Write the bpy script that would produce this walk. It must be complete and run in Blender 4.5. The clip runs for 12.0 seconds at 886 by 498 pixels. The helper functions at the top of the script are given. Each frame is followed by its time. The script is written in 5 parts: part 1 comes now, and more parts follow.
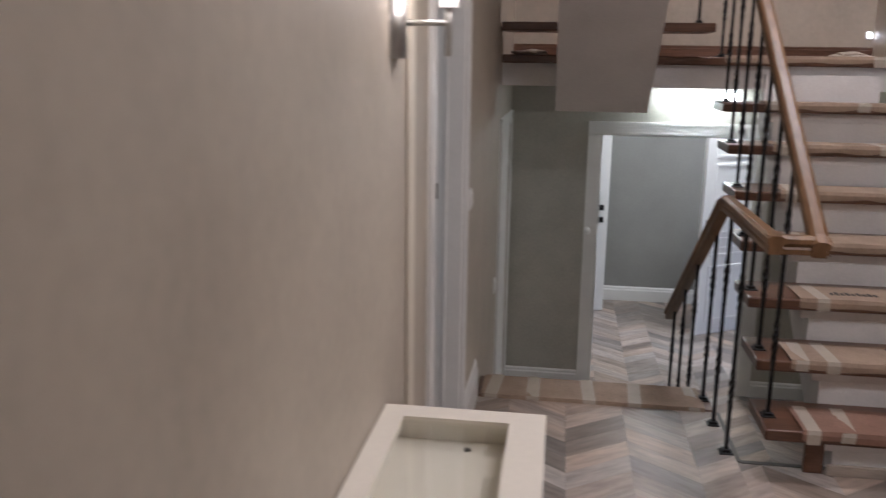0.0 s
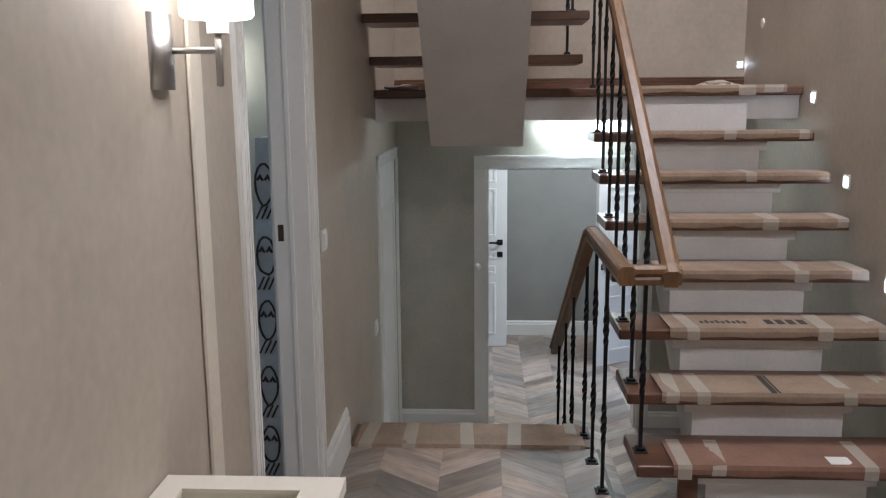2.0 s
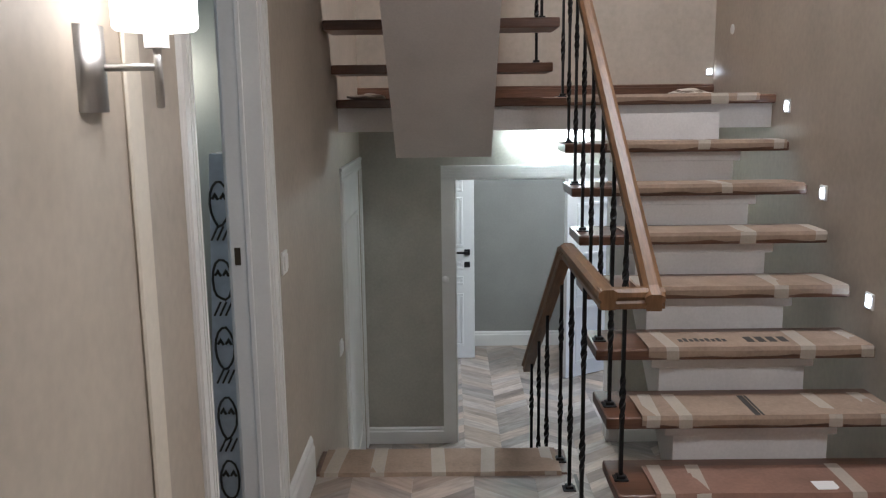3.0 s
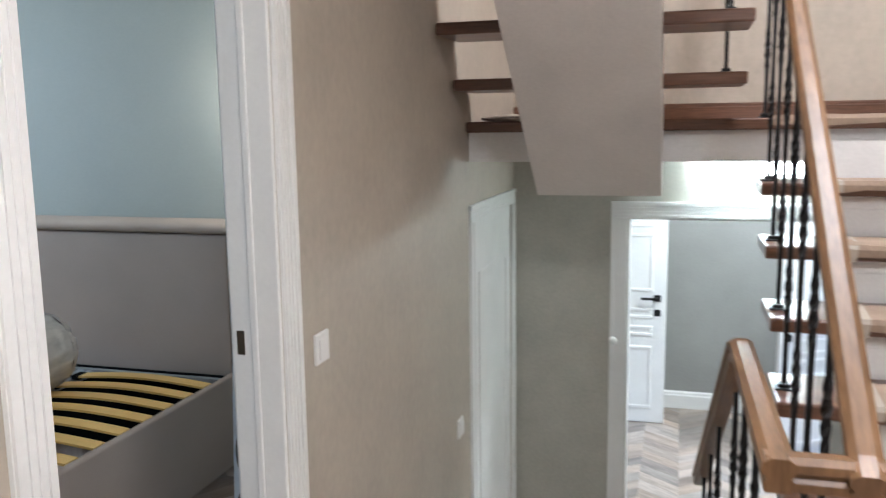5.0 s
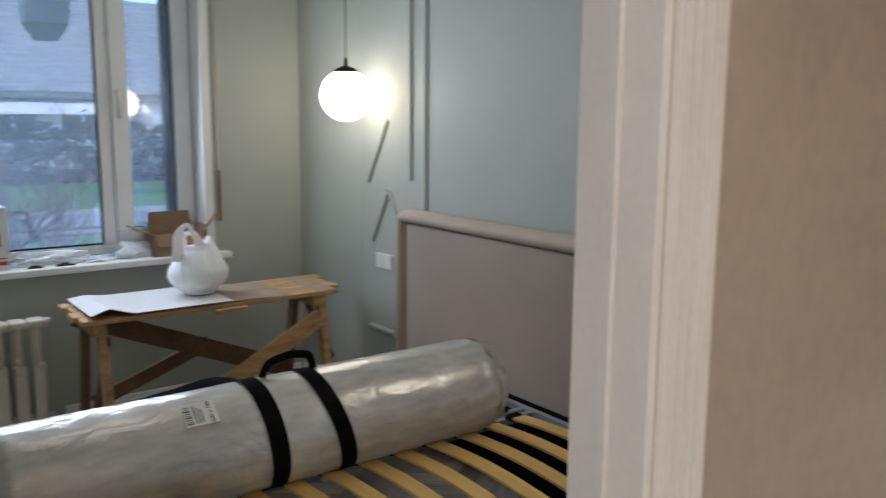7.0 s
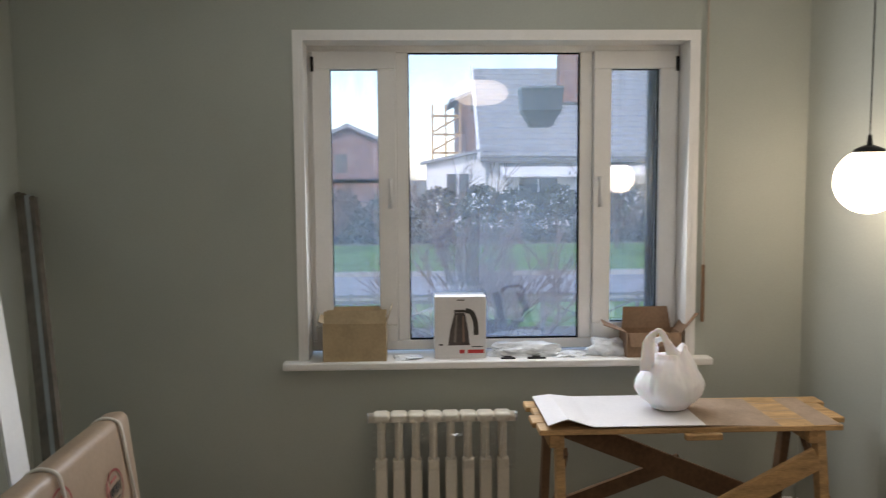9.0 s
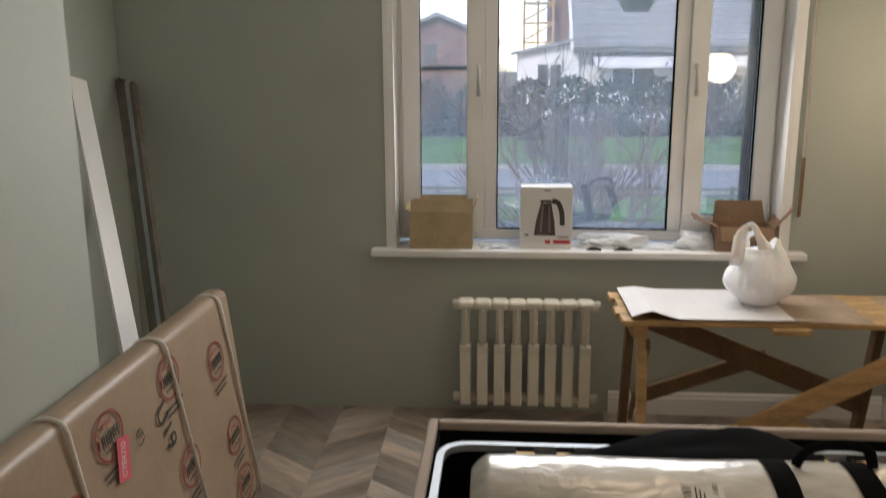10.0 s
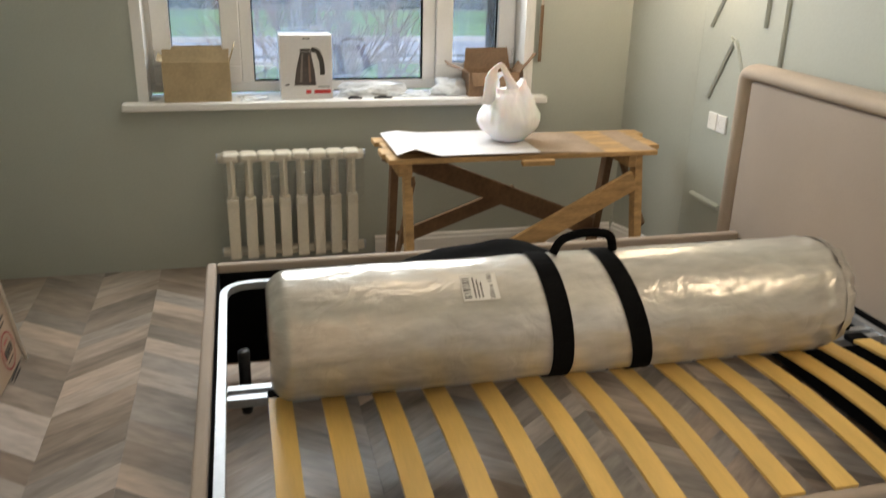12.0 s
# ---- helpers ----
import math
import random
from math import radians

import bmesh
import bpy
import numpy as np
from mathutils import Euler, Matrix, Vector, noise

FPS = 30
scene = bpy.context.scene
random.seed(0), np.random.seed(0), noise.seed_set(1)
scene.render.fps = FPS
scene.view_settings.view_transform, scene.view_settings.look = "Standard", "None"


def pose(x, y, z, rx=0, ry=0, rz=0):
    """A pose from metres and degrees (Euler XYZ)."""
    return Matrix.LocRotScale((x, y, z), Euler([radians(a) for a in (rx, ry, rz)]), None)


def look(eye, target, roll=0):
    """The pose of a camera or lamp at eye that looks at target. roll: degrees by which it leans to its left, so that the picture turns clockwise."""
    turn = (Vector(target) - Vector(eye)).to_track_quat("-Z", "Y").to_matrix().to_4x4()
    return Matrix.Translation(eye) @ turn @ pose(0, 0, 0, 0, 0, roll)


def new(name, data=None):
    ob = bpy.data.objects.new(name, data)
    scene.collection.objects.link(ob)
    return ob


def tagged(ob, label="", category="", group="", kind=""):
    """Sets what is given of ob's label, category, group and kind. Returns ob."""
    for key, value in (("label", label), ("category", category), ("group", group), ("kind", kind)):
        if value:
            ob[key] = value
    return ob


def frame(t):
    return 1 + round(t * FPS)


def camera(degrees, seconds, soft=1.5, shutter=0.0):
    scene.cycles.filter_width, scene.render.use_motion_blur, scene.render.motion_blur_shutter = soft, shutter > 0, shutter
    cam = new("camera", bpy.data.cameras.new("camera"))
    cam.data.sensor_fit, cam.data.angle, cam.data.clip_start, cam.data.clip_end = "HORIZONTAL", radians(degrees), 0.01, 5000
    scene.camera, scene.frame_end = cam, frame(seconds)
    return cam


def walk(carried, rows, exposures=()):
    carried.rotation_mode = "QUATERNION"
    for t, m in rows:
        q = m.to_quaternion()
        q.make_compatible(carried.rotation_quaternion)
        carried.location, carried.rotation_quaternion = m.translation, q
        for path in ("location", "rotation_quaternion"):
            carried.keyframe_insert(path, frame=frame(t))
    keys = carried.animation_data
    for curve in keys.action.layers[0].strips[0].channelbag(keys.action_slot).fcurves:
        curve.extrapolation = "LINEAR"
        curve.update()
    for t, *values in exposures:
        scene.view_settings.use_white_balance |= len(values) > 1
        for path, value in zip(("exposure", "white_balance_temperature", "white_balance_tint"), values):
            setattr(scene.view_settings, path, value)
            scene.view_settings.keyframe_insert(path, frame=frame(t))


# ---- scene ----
cam = camera(56.6, 12.0, soft=1.2, shutter=0.35)
PATH = [
    (0, (0.351, 0.524, 1.515), (0.077, 2.455, 1.071), 0.8),
    (0.5, (0.589, 0.614, 1.478), (0.464, 2.558, 1.025), -1.3),
    (1, (0.658, 0.607, 1.502), (0.608, 2.562, 1.081), -2.3),
    (1.5, (0.657, 0.627, 1.504), (0.548, 2.588, 1.124), -1.4),
    (2, (0.607, 0.698, 1.494), (0.504, 2.664, 1.142), -0.5),
    (2.5, (0.554, 0.773, 1.507), (0.55, 2.744, 1.164), -0.7),
    (4.5, (0.829, 1.489, 1.551), (0.522, 3.434, 1.201), -1.1),
    (5, (0.875, 1.817, 1.549), (0.327, 3.718, 1.251), -0.8),
    (5.5, (0.888, 2.097, 1.58), (0.007, 3.867, 1.279), -0.1),
    (6, (0.762, 2.33, 1.576), (-0.312, 3.985, 1.25), -0.6),
    (6.5, (0.641, 2.57, 1.593), (-0.651, 4.063, 1.274), -0.4),
    (7, (0.58, 2.769, 1.593), (-1.009, 3.942, 1.279), 0.4),
    (7.5, (0.416, 2.895, 1.655), (-1.357, 3.757, 1.321), 0.4),
    (9.5, (0.1, 3.074, 1.743), (-1.884, 2.979, 1.507), -0.4),
    (10, (0.126, 3.072, 1.721), (-1.822, 2.931, 1.289), -0.3),
    (10.5, (0.147, 3.056, 1.611), (-1.744, 3.056, 0.959), -0.0),
    (11, (0.234, 2.984, 1.6), (-1.59, 3.176, 0.802), 0.1),
    (11.5, (0.304, 2.947, 1.589), (-1.468, 3.302, 0.733), 0.7),
    (12, (0.243, 2.975, 1.587), (-1.575, 3.429, 0.887), 1.4),
]
EXPO = [(0.0, 0.67, 5900, 19), (1.0, 0.82, 5700, 14), (1.5, 0.82, 5700, 13), (2.5, 0.77, 5700, 12), (4.5, 1.27, 5650, 11), (5.0, 1.82, 5600, 10),
        (5.5, 1.92, 5500, 11), (6.0, 1.87, 5550, 11), (6.5, 1.92, 5600, 13), (7.0, 1.37, 6250, 14), (7.5, 1.3, 6650, 17), (9.5, 1.62, 7750, 19),
        (10.0, 1.57, 8100, 19), (10.5, 1.72, 8400, 18), (11.0, 1.84, 9200, 16), (11.5, 2.07, 9500, 16), (12.0, 2.17, 8050, 15)]
walk(cam, [(t, look(eye, target, roll)) for t, eye, target, roll in PATH], EXPO)

# ---- world and light ----
world = bpy.data.worlds.new("world")
scene.world = world
world.use_nodes = True
wn = world.node_tree.nodes
sky = wn.new("ShaderNodeTexSky")
sky.sky_type, sky.sun_disc = "NISHITA", False
sky.sun_elevation, sky.sun_rotation = radians(39), radians(117)
sky.air_density, sky.dust_density, sky.ozone_density = 0.9, 0.5, 5.0
wn["Background"].inputs[1].default_value = 0.15
world.node_tree.links.new(sky.outputs[0], wn["Background"].inputs[0])
sun = new("sun", bpy.data.lights.new("sun", "SUN"))
sun.data.energy, sun.data.angle, sun.data.color = 1.5, radians(20), (0.84, 0.92, 1.0)
sun.matrix_world = look((10, -5, 9), (0, 0, 0))
sky_lamp = new("window_daylight", bpy.data.lights.new("window_daylight", "AREA"))
sky_lamp.data.shape, sky_lamp.data.size, sky_lamp.data.size_y = "RECTANGLE", 1.5, 1.0
sky_lamp.data.energy, sky_lamp.data.color = 12, (0.76, 0.89, 1.0)
sky_lamp.matrix_world = look((-3.88, 3.46, 1.80), (-3.0, 3.46, 1.70))


# ---- materials ----
def mat(name, color, rough=0.6, metal=0.0, vary=0.08, scale=4.0, fine=60.0, bump=0.05, stretch=(1, 1, 1), spec=0.5, coat=0.0,
        per_object=0.0, tint=None, turn=0.0, island=False):
    """A surface whose colour varies at two scales, with fine relief."""
    m = bpy.data.materials.new(name)
    m.use_nodes = True
    nt, n = m.node_tree, m.node_tree.nodes
    b = n["Principled BSDF"]
    link = nt.links.new
    geo = n.new("ShaderNodeNewGeometry")
    mp = n.new("ShaderNodeMapping")
    if per_object:
        # grain along the board, shifted from board to board
        mp.vector_type = "TEXTURE"
        mp.inputs["Scale"].default_value = [1 / q for q in stretch]
        mp.inputs["Rotation"].default_value = (0, 0, -turn)
        who = n.new("ShaderNodeNewGeometry" if island else "ShaderNodeObjectInfo")
        shift = n.new("ShaderNodeVectorMath")
        shift.operation = "MULTIPLY_ADD"
        shift.inputs[1].default_value = (37, 53, 71)
        link(who.outputs["Random Per Island" if island else "Random"], shift.inputs[0])
        link(geo.outputs["Position"], shift.inputs[2])
        link(shift.outputs[0], mp.inputs[0])
    else:
        mp.inputs["Scale"].default_value = stretch
        link(geo.outputs["Position"], mp.inputs[0])
    big = n.new("ShaderNodeTexNoise")
    big.inputs["Scale"].default_value, big.inputs["Detail"].default_value = scale, 4
    small = n.new("ShaderNodeTexNoise")
    small.inputs["Scale"].default_value, small.inputs["Detail"].default_value = fine, 3
    link(mp.outputs[0], big.inputs[0])
    link(mp.outputs[0], small.inputs[0])
    mix = n.new("ShaderNodeMath")
    mix.operation = "MULTIPLY_ADD"
    mix.inputs[1].default_value = 0.6
    link(big.outputs[0], mix.inputs[0])
    half = n.new("ShaderNodeMath")
    half.operation = "MULTIPLY"
    half.inputs[1].default_value = 0.4
    link(small.outputs[0], half.inputs[0])
    link(half.outputs[0], mix.inputs[2])
    ramp = n.new("ShaderNodeValToRGB")
    c = Vector(color)
    lo = c * (1 - 2.2 * vary)
    hi = c * (1 + 2.2 * vary)
    if tint:
        lo = Vector(tint)
    ramp.color_ramp.elements[0].position, ramp.color_ramp.elements[1].position = 0.3, 0.7
    ramp.color_ramp.elements[0].color = (*[max(0, v) for v in lo], 1)
    ramp.color_ramp.elements[1].color = (*[min(1, v) for v in hi], 1)
    link(mix.outputs[0], ramp.inputs[0])
    out = ramp.outputs[0]
    if per_object:
        info = n.new("ShaderNodeNewGeometry" if island else "ShaderNodeObjectInfo")
        hsv = n.new("ShaderNodeHueSaturation")
        rng = n.new("ShaderNodeMapRange")
        rng.inputs[3].default_value, rng.inputs[4].default_value = 1 - per_object, 1 + per_object
        link(info.outputs["Random Per Island" if island else "Random"], rng.inputs[0])
        sat = n.new("ShaderNodeMapRange")
        wrap = n.new("ShaderNodeMath")
        wrap.operation = "FRACT"
        seven = n.new("ShaderNodeMath")
        seven.operation, seven.inputs[1].default_value = "MULTIPLY", 7.31
        link(info.outputs["Random Per Island" if island else "Random"], seven.inputs[0])
        link(seven.outputs[0], wrap.inputs[0])
        link(wrap.outputs[0], sat.inputs[0])
        sat.inputs[3].default_value, sat.inputs[4].default_value = 0.55, 1.15
        link(sat.outputs[0], hsv.inputs["Saturation"])
        link(rng.outputs[0], hsv.inputs["Value"])
        link(out, hsv.inputs["Color"])
        out = hsv.outputs[0]
    link(out, b.inputs["Base Color"])
    b.inputs["Roughness"].default_value = rough
    b.inputs["Metallic"].default_value = metal
    b.inputs["Specular IOR Level"].default_value = spec
    b.inputs["Coat Weight"].default_value = coat
    if bump:
        bp = n.new("ShaderNodeBump")
        bp.inputs["Strength"].default_value, bp.inputs["Distance"].default_value = min(1, bump * 4), 0.004
        link(mix.outputs[0], bp.inputs["Height"])
        link(bp.outputs[0], b.inputs["Normal"])
    return m


def glow(name, color, strength):
    m = bpy.data.materials.new(name)
    m.use_nodes = True
    b = m.node_tree.nodes["Principled BSDF"]
    b.inputs["Base Color"].default_value = (0.85, 0.85, 0.85, 1)
    b.inputs["Emission Color"].default_value = (*color, 1)
    b.inputs["Emission Strength"].default_value = strength
    return m


def glass(name, rough=0.0, color=(1, 1, 1), haze=0.0, mirror=0.05):
    """Thin clear sheet: see-through with a real reflection."""
    m = bpy.data.materials.new(name)
    m.use_nodes = True
    nt, n = m.node_tree, m.node_tree.nodes
    n.clear()
    o = n.new("ShaderNodeOutputMaterial")
    t = n.new("ShaderNodeBsdfTransparent")
    t.inputs[0].default_value = (*color, 1)
    g = n.new("ShaderNodeBsdfGlossy")
    g.inputs["Roughness"].default_value = rough
    lw = n.new("ShaderNodeLayerWeight")
    pw = n.new("ShaderNodeMath")
    pw.operation, pw.inputs[1].default_value = "POWER", 4.0
    f = n.new("ShaderNodeMath")
    f.operation, f.inputs[1].default_value, f.inputs[2].default_value = "MULTIPLY_ADD", 0.85, mirror
    nt.links.new(lw.outputs["Facing"], pw.inputs[0])
    nt.links.new(pw.outputs[0], f.inputs[0])
    mx = n.new("ShaderNodeMixShader")
    nt.links.new(f.outputs[0], mx.inputs[0])
    # pale bluish translucent share in the sheet paints haze over the outdoors
    if haze:
        tr = n.new("ShaderNodeBsdfTranslucent")
        tr.inputs[0].default_value = (0.8, 0.89, 1.0, 1)
        no = n.new("ShaderNodeTexNoise")
        no.inputs["Scale"].default_value = 3.0
        mu = n.new("ShaderNodeMath")
        mu.operation, mu.inputs[1].default_value = "MULTIPLY", haze * 2
        nt.links.new(no.outputs[0], mu.inputs[0])
        md = n.new("ShaderNodeMixShader")
        nt.links.new(mu.outputs[0], md.inputs[0])
        nt.links.new(t.outputs[0], md.inputs[1])
        nt.links.new(tr.outputs[0], md.inputs[2])
        t = md
    nt.links.new(t.outputs[0], mx.inputs[1])
    nt.links.new(g.outputs[0], mx.inputs[2])
    nt.links.new(mx.outputs[0], o.inputs[0])
    return m


M_HALL = mat("hall_wallpaper", (0.455, 0.397, 0.325), 0.55, vary=0.06, scale=3.0, fine=34, bump=0.04, stretch=(1, 1, 0.9))
M_ROOM = mat("sage_paint", (0.41, 0.435, 0.39), 0.6, vary=0.03, scale=2.0, fine=120, bump=0.03)
M_CEIL = mat("ceiling_paint", (0.8, 0.79, 0.76), 0.8, vary=0.02)
M_WHITE = mat("white_paint", (0.83, 0.82, 0.80), 0.35, vary=0.02, scale=6, fine=80, bump=0.02)
M_PLASTER = mat("white_plaster", (0.80, 0.785, 0.77), 0.7, vary=0.04, scale=5, fine=90, bump=0.05)
M_SPINE = mat("grey_concrete_paint", (0.68, 0.64, 0.61), 0.7, vary=0.04, scale=4, fine=90, bump=0.05)
FLOOR_LOOK = dict(rough=0.36, vary=0.2, scale=4, fine=20, bump=0.04, stretch=(0.5, 2.4, 1), per_object=0.40)
M_FLOORS = {(sg, isl): mat("parquet_oak", (0.345, 0.275, 0.228), turn=sg, island=isl, **FLOOR_LOOK) for sg in (-0.64, 0.64, -0.93, 0.93) for isl in (False, True)}
M_JOINT = mat("floor_joint", (0.07, 0.055, 0.045), 0.7)
M_TREAD = mat("stained_wood", (0.13, 0.062, 0.036), 0.3, vary=0.22, scale=5, fine=50, bump=0.05, stretch=(0.25, 3, 3))
M_RAIL = mat("varnished_wood", (0.19, 0.10, 0.045), 0.42, vary=0.2, scale=5, fine=50, bump=0.03, stretch=(3, 0.4, 0.4), spec=0.4)
M_IRON = mat("black_iron", (0.016, 0.015, 0.015), 0.45, metal=0.6, vary=0.2, fine=120)
M_CARD = mat("cardboard", (0.33, 0.24, 0.175), 0.75, vary=0.10, scale=9, fine=70, bump=0.05)
M_CARD_RED = mat("red_brown_cardboard", (0.24, 0.13, 0.09), 0.6, vary=0.10, scale=9, fine=70, bump=0.04)
M_TAPE = mat("masking_tape", (0.43, 0.375, 0.31), 0.5, vary=0.06, fine=90)
M_STEEL = mat("brushed_steel", (0.55, 0.54, 0.52), 0.38, metal=1.0, vary=0.06, fine=150, stretch=(6, 6, 0.4))
M_LOWPAPER = mat("grey_wallpaper_lower", (0.43, 0.41, 0.355), 0.6, vary=0.06, scale=4, fine=60, bump=0.05)
M_GREYWALL = mat("grey_wallpaper", (0.30, 0.295, 0.28), 0.6, vary=0.05, scale=3, fine=90, bump=0.06)
M_FABRIC = mat("taupe_fabric", (0.37, 0.30, 0.25), 0.85, vary=0.035, scale=3, fine=220, bump=0.10)
M_BLACK = mat("black_cloth", (0.006, 0.006, 0.0065), 1.0, spec=0.05, vary=0.2, fine=160, bump=0.08)
M_SLAT = mat("birch_slat", (0.75, 0.49, 0.16), 0.4, vary=0.05, scale=6, fine=60, stretch=(0.3, 4, 4), bump=0.02)
M_GREYMETAL = mat("grey_metal", (0.42, 0.45, 0.48), 0.4, metal=0.6, vary=0.05)
M_PINE = mat("raw_pine", (0.45, 0.275, 0.125), 0.65, vary=0.2, scale=7, fine=50, stretch=(4, 0.7, 4), bump=0.06)
M_PINE_DARK = mat("old_board", (0.17, 0.095, 0.05), 0.75, vary=0.18, scale=6, fine=50, bump=0.06)
M_KRAFT = mat("kraft_paper", (0.38, 0.275, 0.195), 0.45, vary=0.05, scale=5, fine=60, bump=0.06, coat=0.15)
M_GLOBE = glow("opal_globe", (1.0, 0.88, 0.72), 3.4)
M_SHADE = glow("opal_shade", (1.0, 0.90, 0.78), 4.8)
M_SPOT = glow("step_light", (0.85, 0.93, 1.0), 10.5)
M_TUBE = glow("batten_diffuser", (0.90, 1.0, 0.93), 27)
# the outdoor haze is mixed into this pane material
M_GLASS = glass("window_glass", haze=0.20, mirror=0.12)


# ---- mesh helpers ----
def box(bm, x0, y0, z0, x1, y1, z1, bevel=0.0, seg=1):
    r = bmesh.ops.create_cube(bm, size=1.0)
    vs = r["verts"]
    for v in vs:
        v.co = Vector((x0 if v.co.x < 0 else x1, y0 if v.co.y < 0 else y1, z0 if v.co.z < 0 else z1))
    if bevel:
        es = list({e for v in vs for e in v.link_edges})
        bmesh.ops.bevel(bm, geom=es, offset=bevel, segments=seg, affect="EDGES", profile=0.5)
    return bm


def boxes(*specs, bevel=0.0, seg=1):
    bm = bmesh.new()
    for s in specs:
        box(bm, *s, bevel=bevel, seg=seg)
    return bm


def prism(pts, axis, a, b, bm=None):
    """A polygon drawn in the two other axes, drawn out along axis from a to b."""
    bm = bm or bmesh.new()

    def at(u, v, w):
        return {"x": (w, u, v), "y": (u, w, v), "z": (u, v, w)}[axis]
    lo = [bm.verts.new(at(u, v, a)) for u, v in pts]
    hi = [bm.verts.new(at(u, v, b)) for u, v in pts]
    n = len(pts)
    faces = [bm.faces.new(lo), bm.faces.new(hi[::-1])]
    for i in range(n):
        faces.append(bm.faces.new((lo[i], hi[i], hi[(i + 1) % n], lo[(i + 1) % n])))
    bmesh.ops.recalc_face_normals(bm, faces=faces)
    return bm


def sweep(path, profile, bm=None, up=(0, 0, 1), close=False):
    """A profile (u to the side, v up) carried along a path."""
    bm = bm or bmesh.new()
    pts = [Vector(p) for p in path]
    rings, n = [], len(pts)
    for i, p in enumerate(pts):
        a = pts[i] - pts[i - 1] if i else pts[1] - pts[0]
        b = pts[i + 1] - pts[i] if i < n - 1 else a
        t = (a.normalized() + b.normalized()).normalized()
        side = t.cross(Vector(up))
        side = side.normalized() if side.length > 1e-4 else Vector((1, 0, 0))
        top = side.cross(t).normalized()
        k = 1 / max(0.5, t.dot(a.normalized()))
        rings.append([bm.verts.new(p + side * u * k + top * v) for u, v in profile])
    m = len(profile)
    faces = []
    for r, s in zip(rings, rings[1:]):
        for j in range(m):
            faces.append(bm.faces.new((r[j], r[(j + 1) % m], s[(j + 1) % m], s[j])))
    faces.append(bm.faces.new(rings[0][::-1]))
    faces.append(bm.faces.new(rings[-1]))
    bmesh.ops.recalc_face_normals(bm, faces=faces)
    return bm


def ring(r, n=12, ry=None):
    return [(r * math.cos(2 * math.pi * i / n), (ry or r) * math.sin(2 * math.pi * i / n)) for i in range(n)]


def lathe(profile, n=24, bm=None, at=(0, 0, 0)):
    """A profile of (radius, height) turned round z."""
    bm = bm or bmesh.new()
    rows = []
    for r, z in profile:
        if r < 1e-5:
            rows.append([bm.verts.new((at[0], at[1], at[2] + z))])
        else:
            rows.append([bm.verts.new((at[0] + r * math.cos(2 * math.pi * i / n), at[1] + r * math.sin(2 * math.pi * i / n), at[2] + z)) for i in range(n)])
    faces = []
    for a, b in zip(rows, rows[1:]):
        for i in range(n):
            q = [a[i % len(a)], a[(i + 1) % len(a)], b[(i + 1) % len(b)], b[i % len(b)]]
            q = list(dict.fromkeys(q))
            if len(q) > 2:
                faces.append(bm.faces.new(q))
    bmesh.ops.recalc_face_normals(bm, faces=faces)
    return bm


def part(name, bm, material, parent=None, label="", smooth=False):
    me = bpy.data.meshes.new(name)
    bm.to_mesh(me)
    bm.free()
    me.materials.append(material)
    if smooth:
        me.polygons.foreach_set("use_smooth", [True] * len(me.polygons))
    ob = new(name, me)
    ob.parent = parent
    if label:
        ob["label"] = label
    return ob


def thing(name, label, category, at=None, group=""):
    ob = new(name)
    ob.empty_display_size = 0.1
    if at is not None:
        ob.matrix_world = at
    return tagged(ob, label, category, group)


def setting(name, bm, material, label="", category=""):
    return tagged(part(name, bm, material), label, category, kind="structure")


# ---- the large structure ----
TOP, CEIL_H, LOW = 4.3, 2.75, -0.785
RISE, GO, NOSE = 0.19, 0.235, 3.52       # risers, goings, the first nosing
FAR, RIGHT = 6.28, 2.29                  # the stairwell's far and side wall
BX, LY, HY = -3.84, 1.21, 5.13           # the bedroom's window wall, side wall, headboard wall
DY0, DY1, DH = 2.762, 3.50, 2.06          # bedroom doorway

setting("wall_hall_left", boxes(
    (-0.11, -1.6, -1.0, 0, DY0, TOP), (-0.11, DY1, -1.0, 0, 5.34, TOP), (-0.11, DY0, DH, 0, DY1, TOP), (-0.11, DY0, -1.0, 0, DY1, -0.012),
    (-0.11, 5.34, 1.12, 0, 6.19, TOP), (-0.11, 6.19, -1.0, 0, FAR, TOP)), M_HALL, "greige textured wallpaper wall beside the stairs", "wall")
setting("wall_hall_right", boxes((RIGHT, -1.6, -1.0, RIGHT + 0.14, FAR, TOP)), M_HALL, "greige textured wallpaper wall along the stair flight", "wall")
setting("wall_hall_back", boxes((-0.11, -1.74, -1.0, RIGHT + 0.14, -1.6, TOP)), M_HALL, "greige wallpapered end wall of the hall", "wall")
setting("wall_far", boxes((-0.11, FAR, 1.45, RIGHT + 0.14, FAR + 0.12, TOP)), M_HALL, "greige wallpapered end wall behind the landing", "wall")
setting("wall_far_lower", boxes(
    (-0.11, FAR, -1.0, 0.62, FAR + 0.12, 1.45), (1.66, FAR, -1.0, RIGHT + 0.14, FAR + 0.12, 1.45), (0.62, FAR, 1.055, 1.66, FAR + 0.12, 1.45)),
    M_LOWPAPER, "grey-green wallpapered wall under the landing", "wall")
setting("ceiling_hall", boxes((-0.11, -1.74, CEIL_H, RIGHT + 0.14, 3.0, CEIL_H + 0.2)), M_CEIL, "white painted hall ceiling", "ceiling")
setting("ceiling_stairwell", boxes((-0.11, 3.0, TOP, RIGHT + 0.14, FAR + 0.12, TOP + 0.15), (-0.11, 2.9, CEIL_H + 0.2, RIGHT + 0.14, 3.0, TOP + 0.15)),
        M_CEIL, "white painted stairwell ceiling", "ceiling")
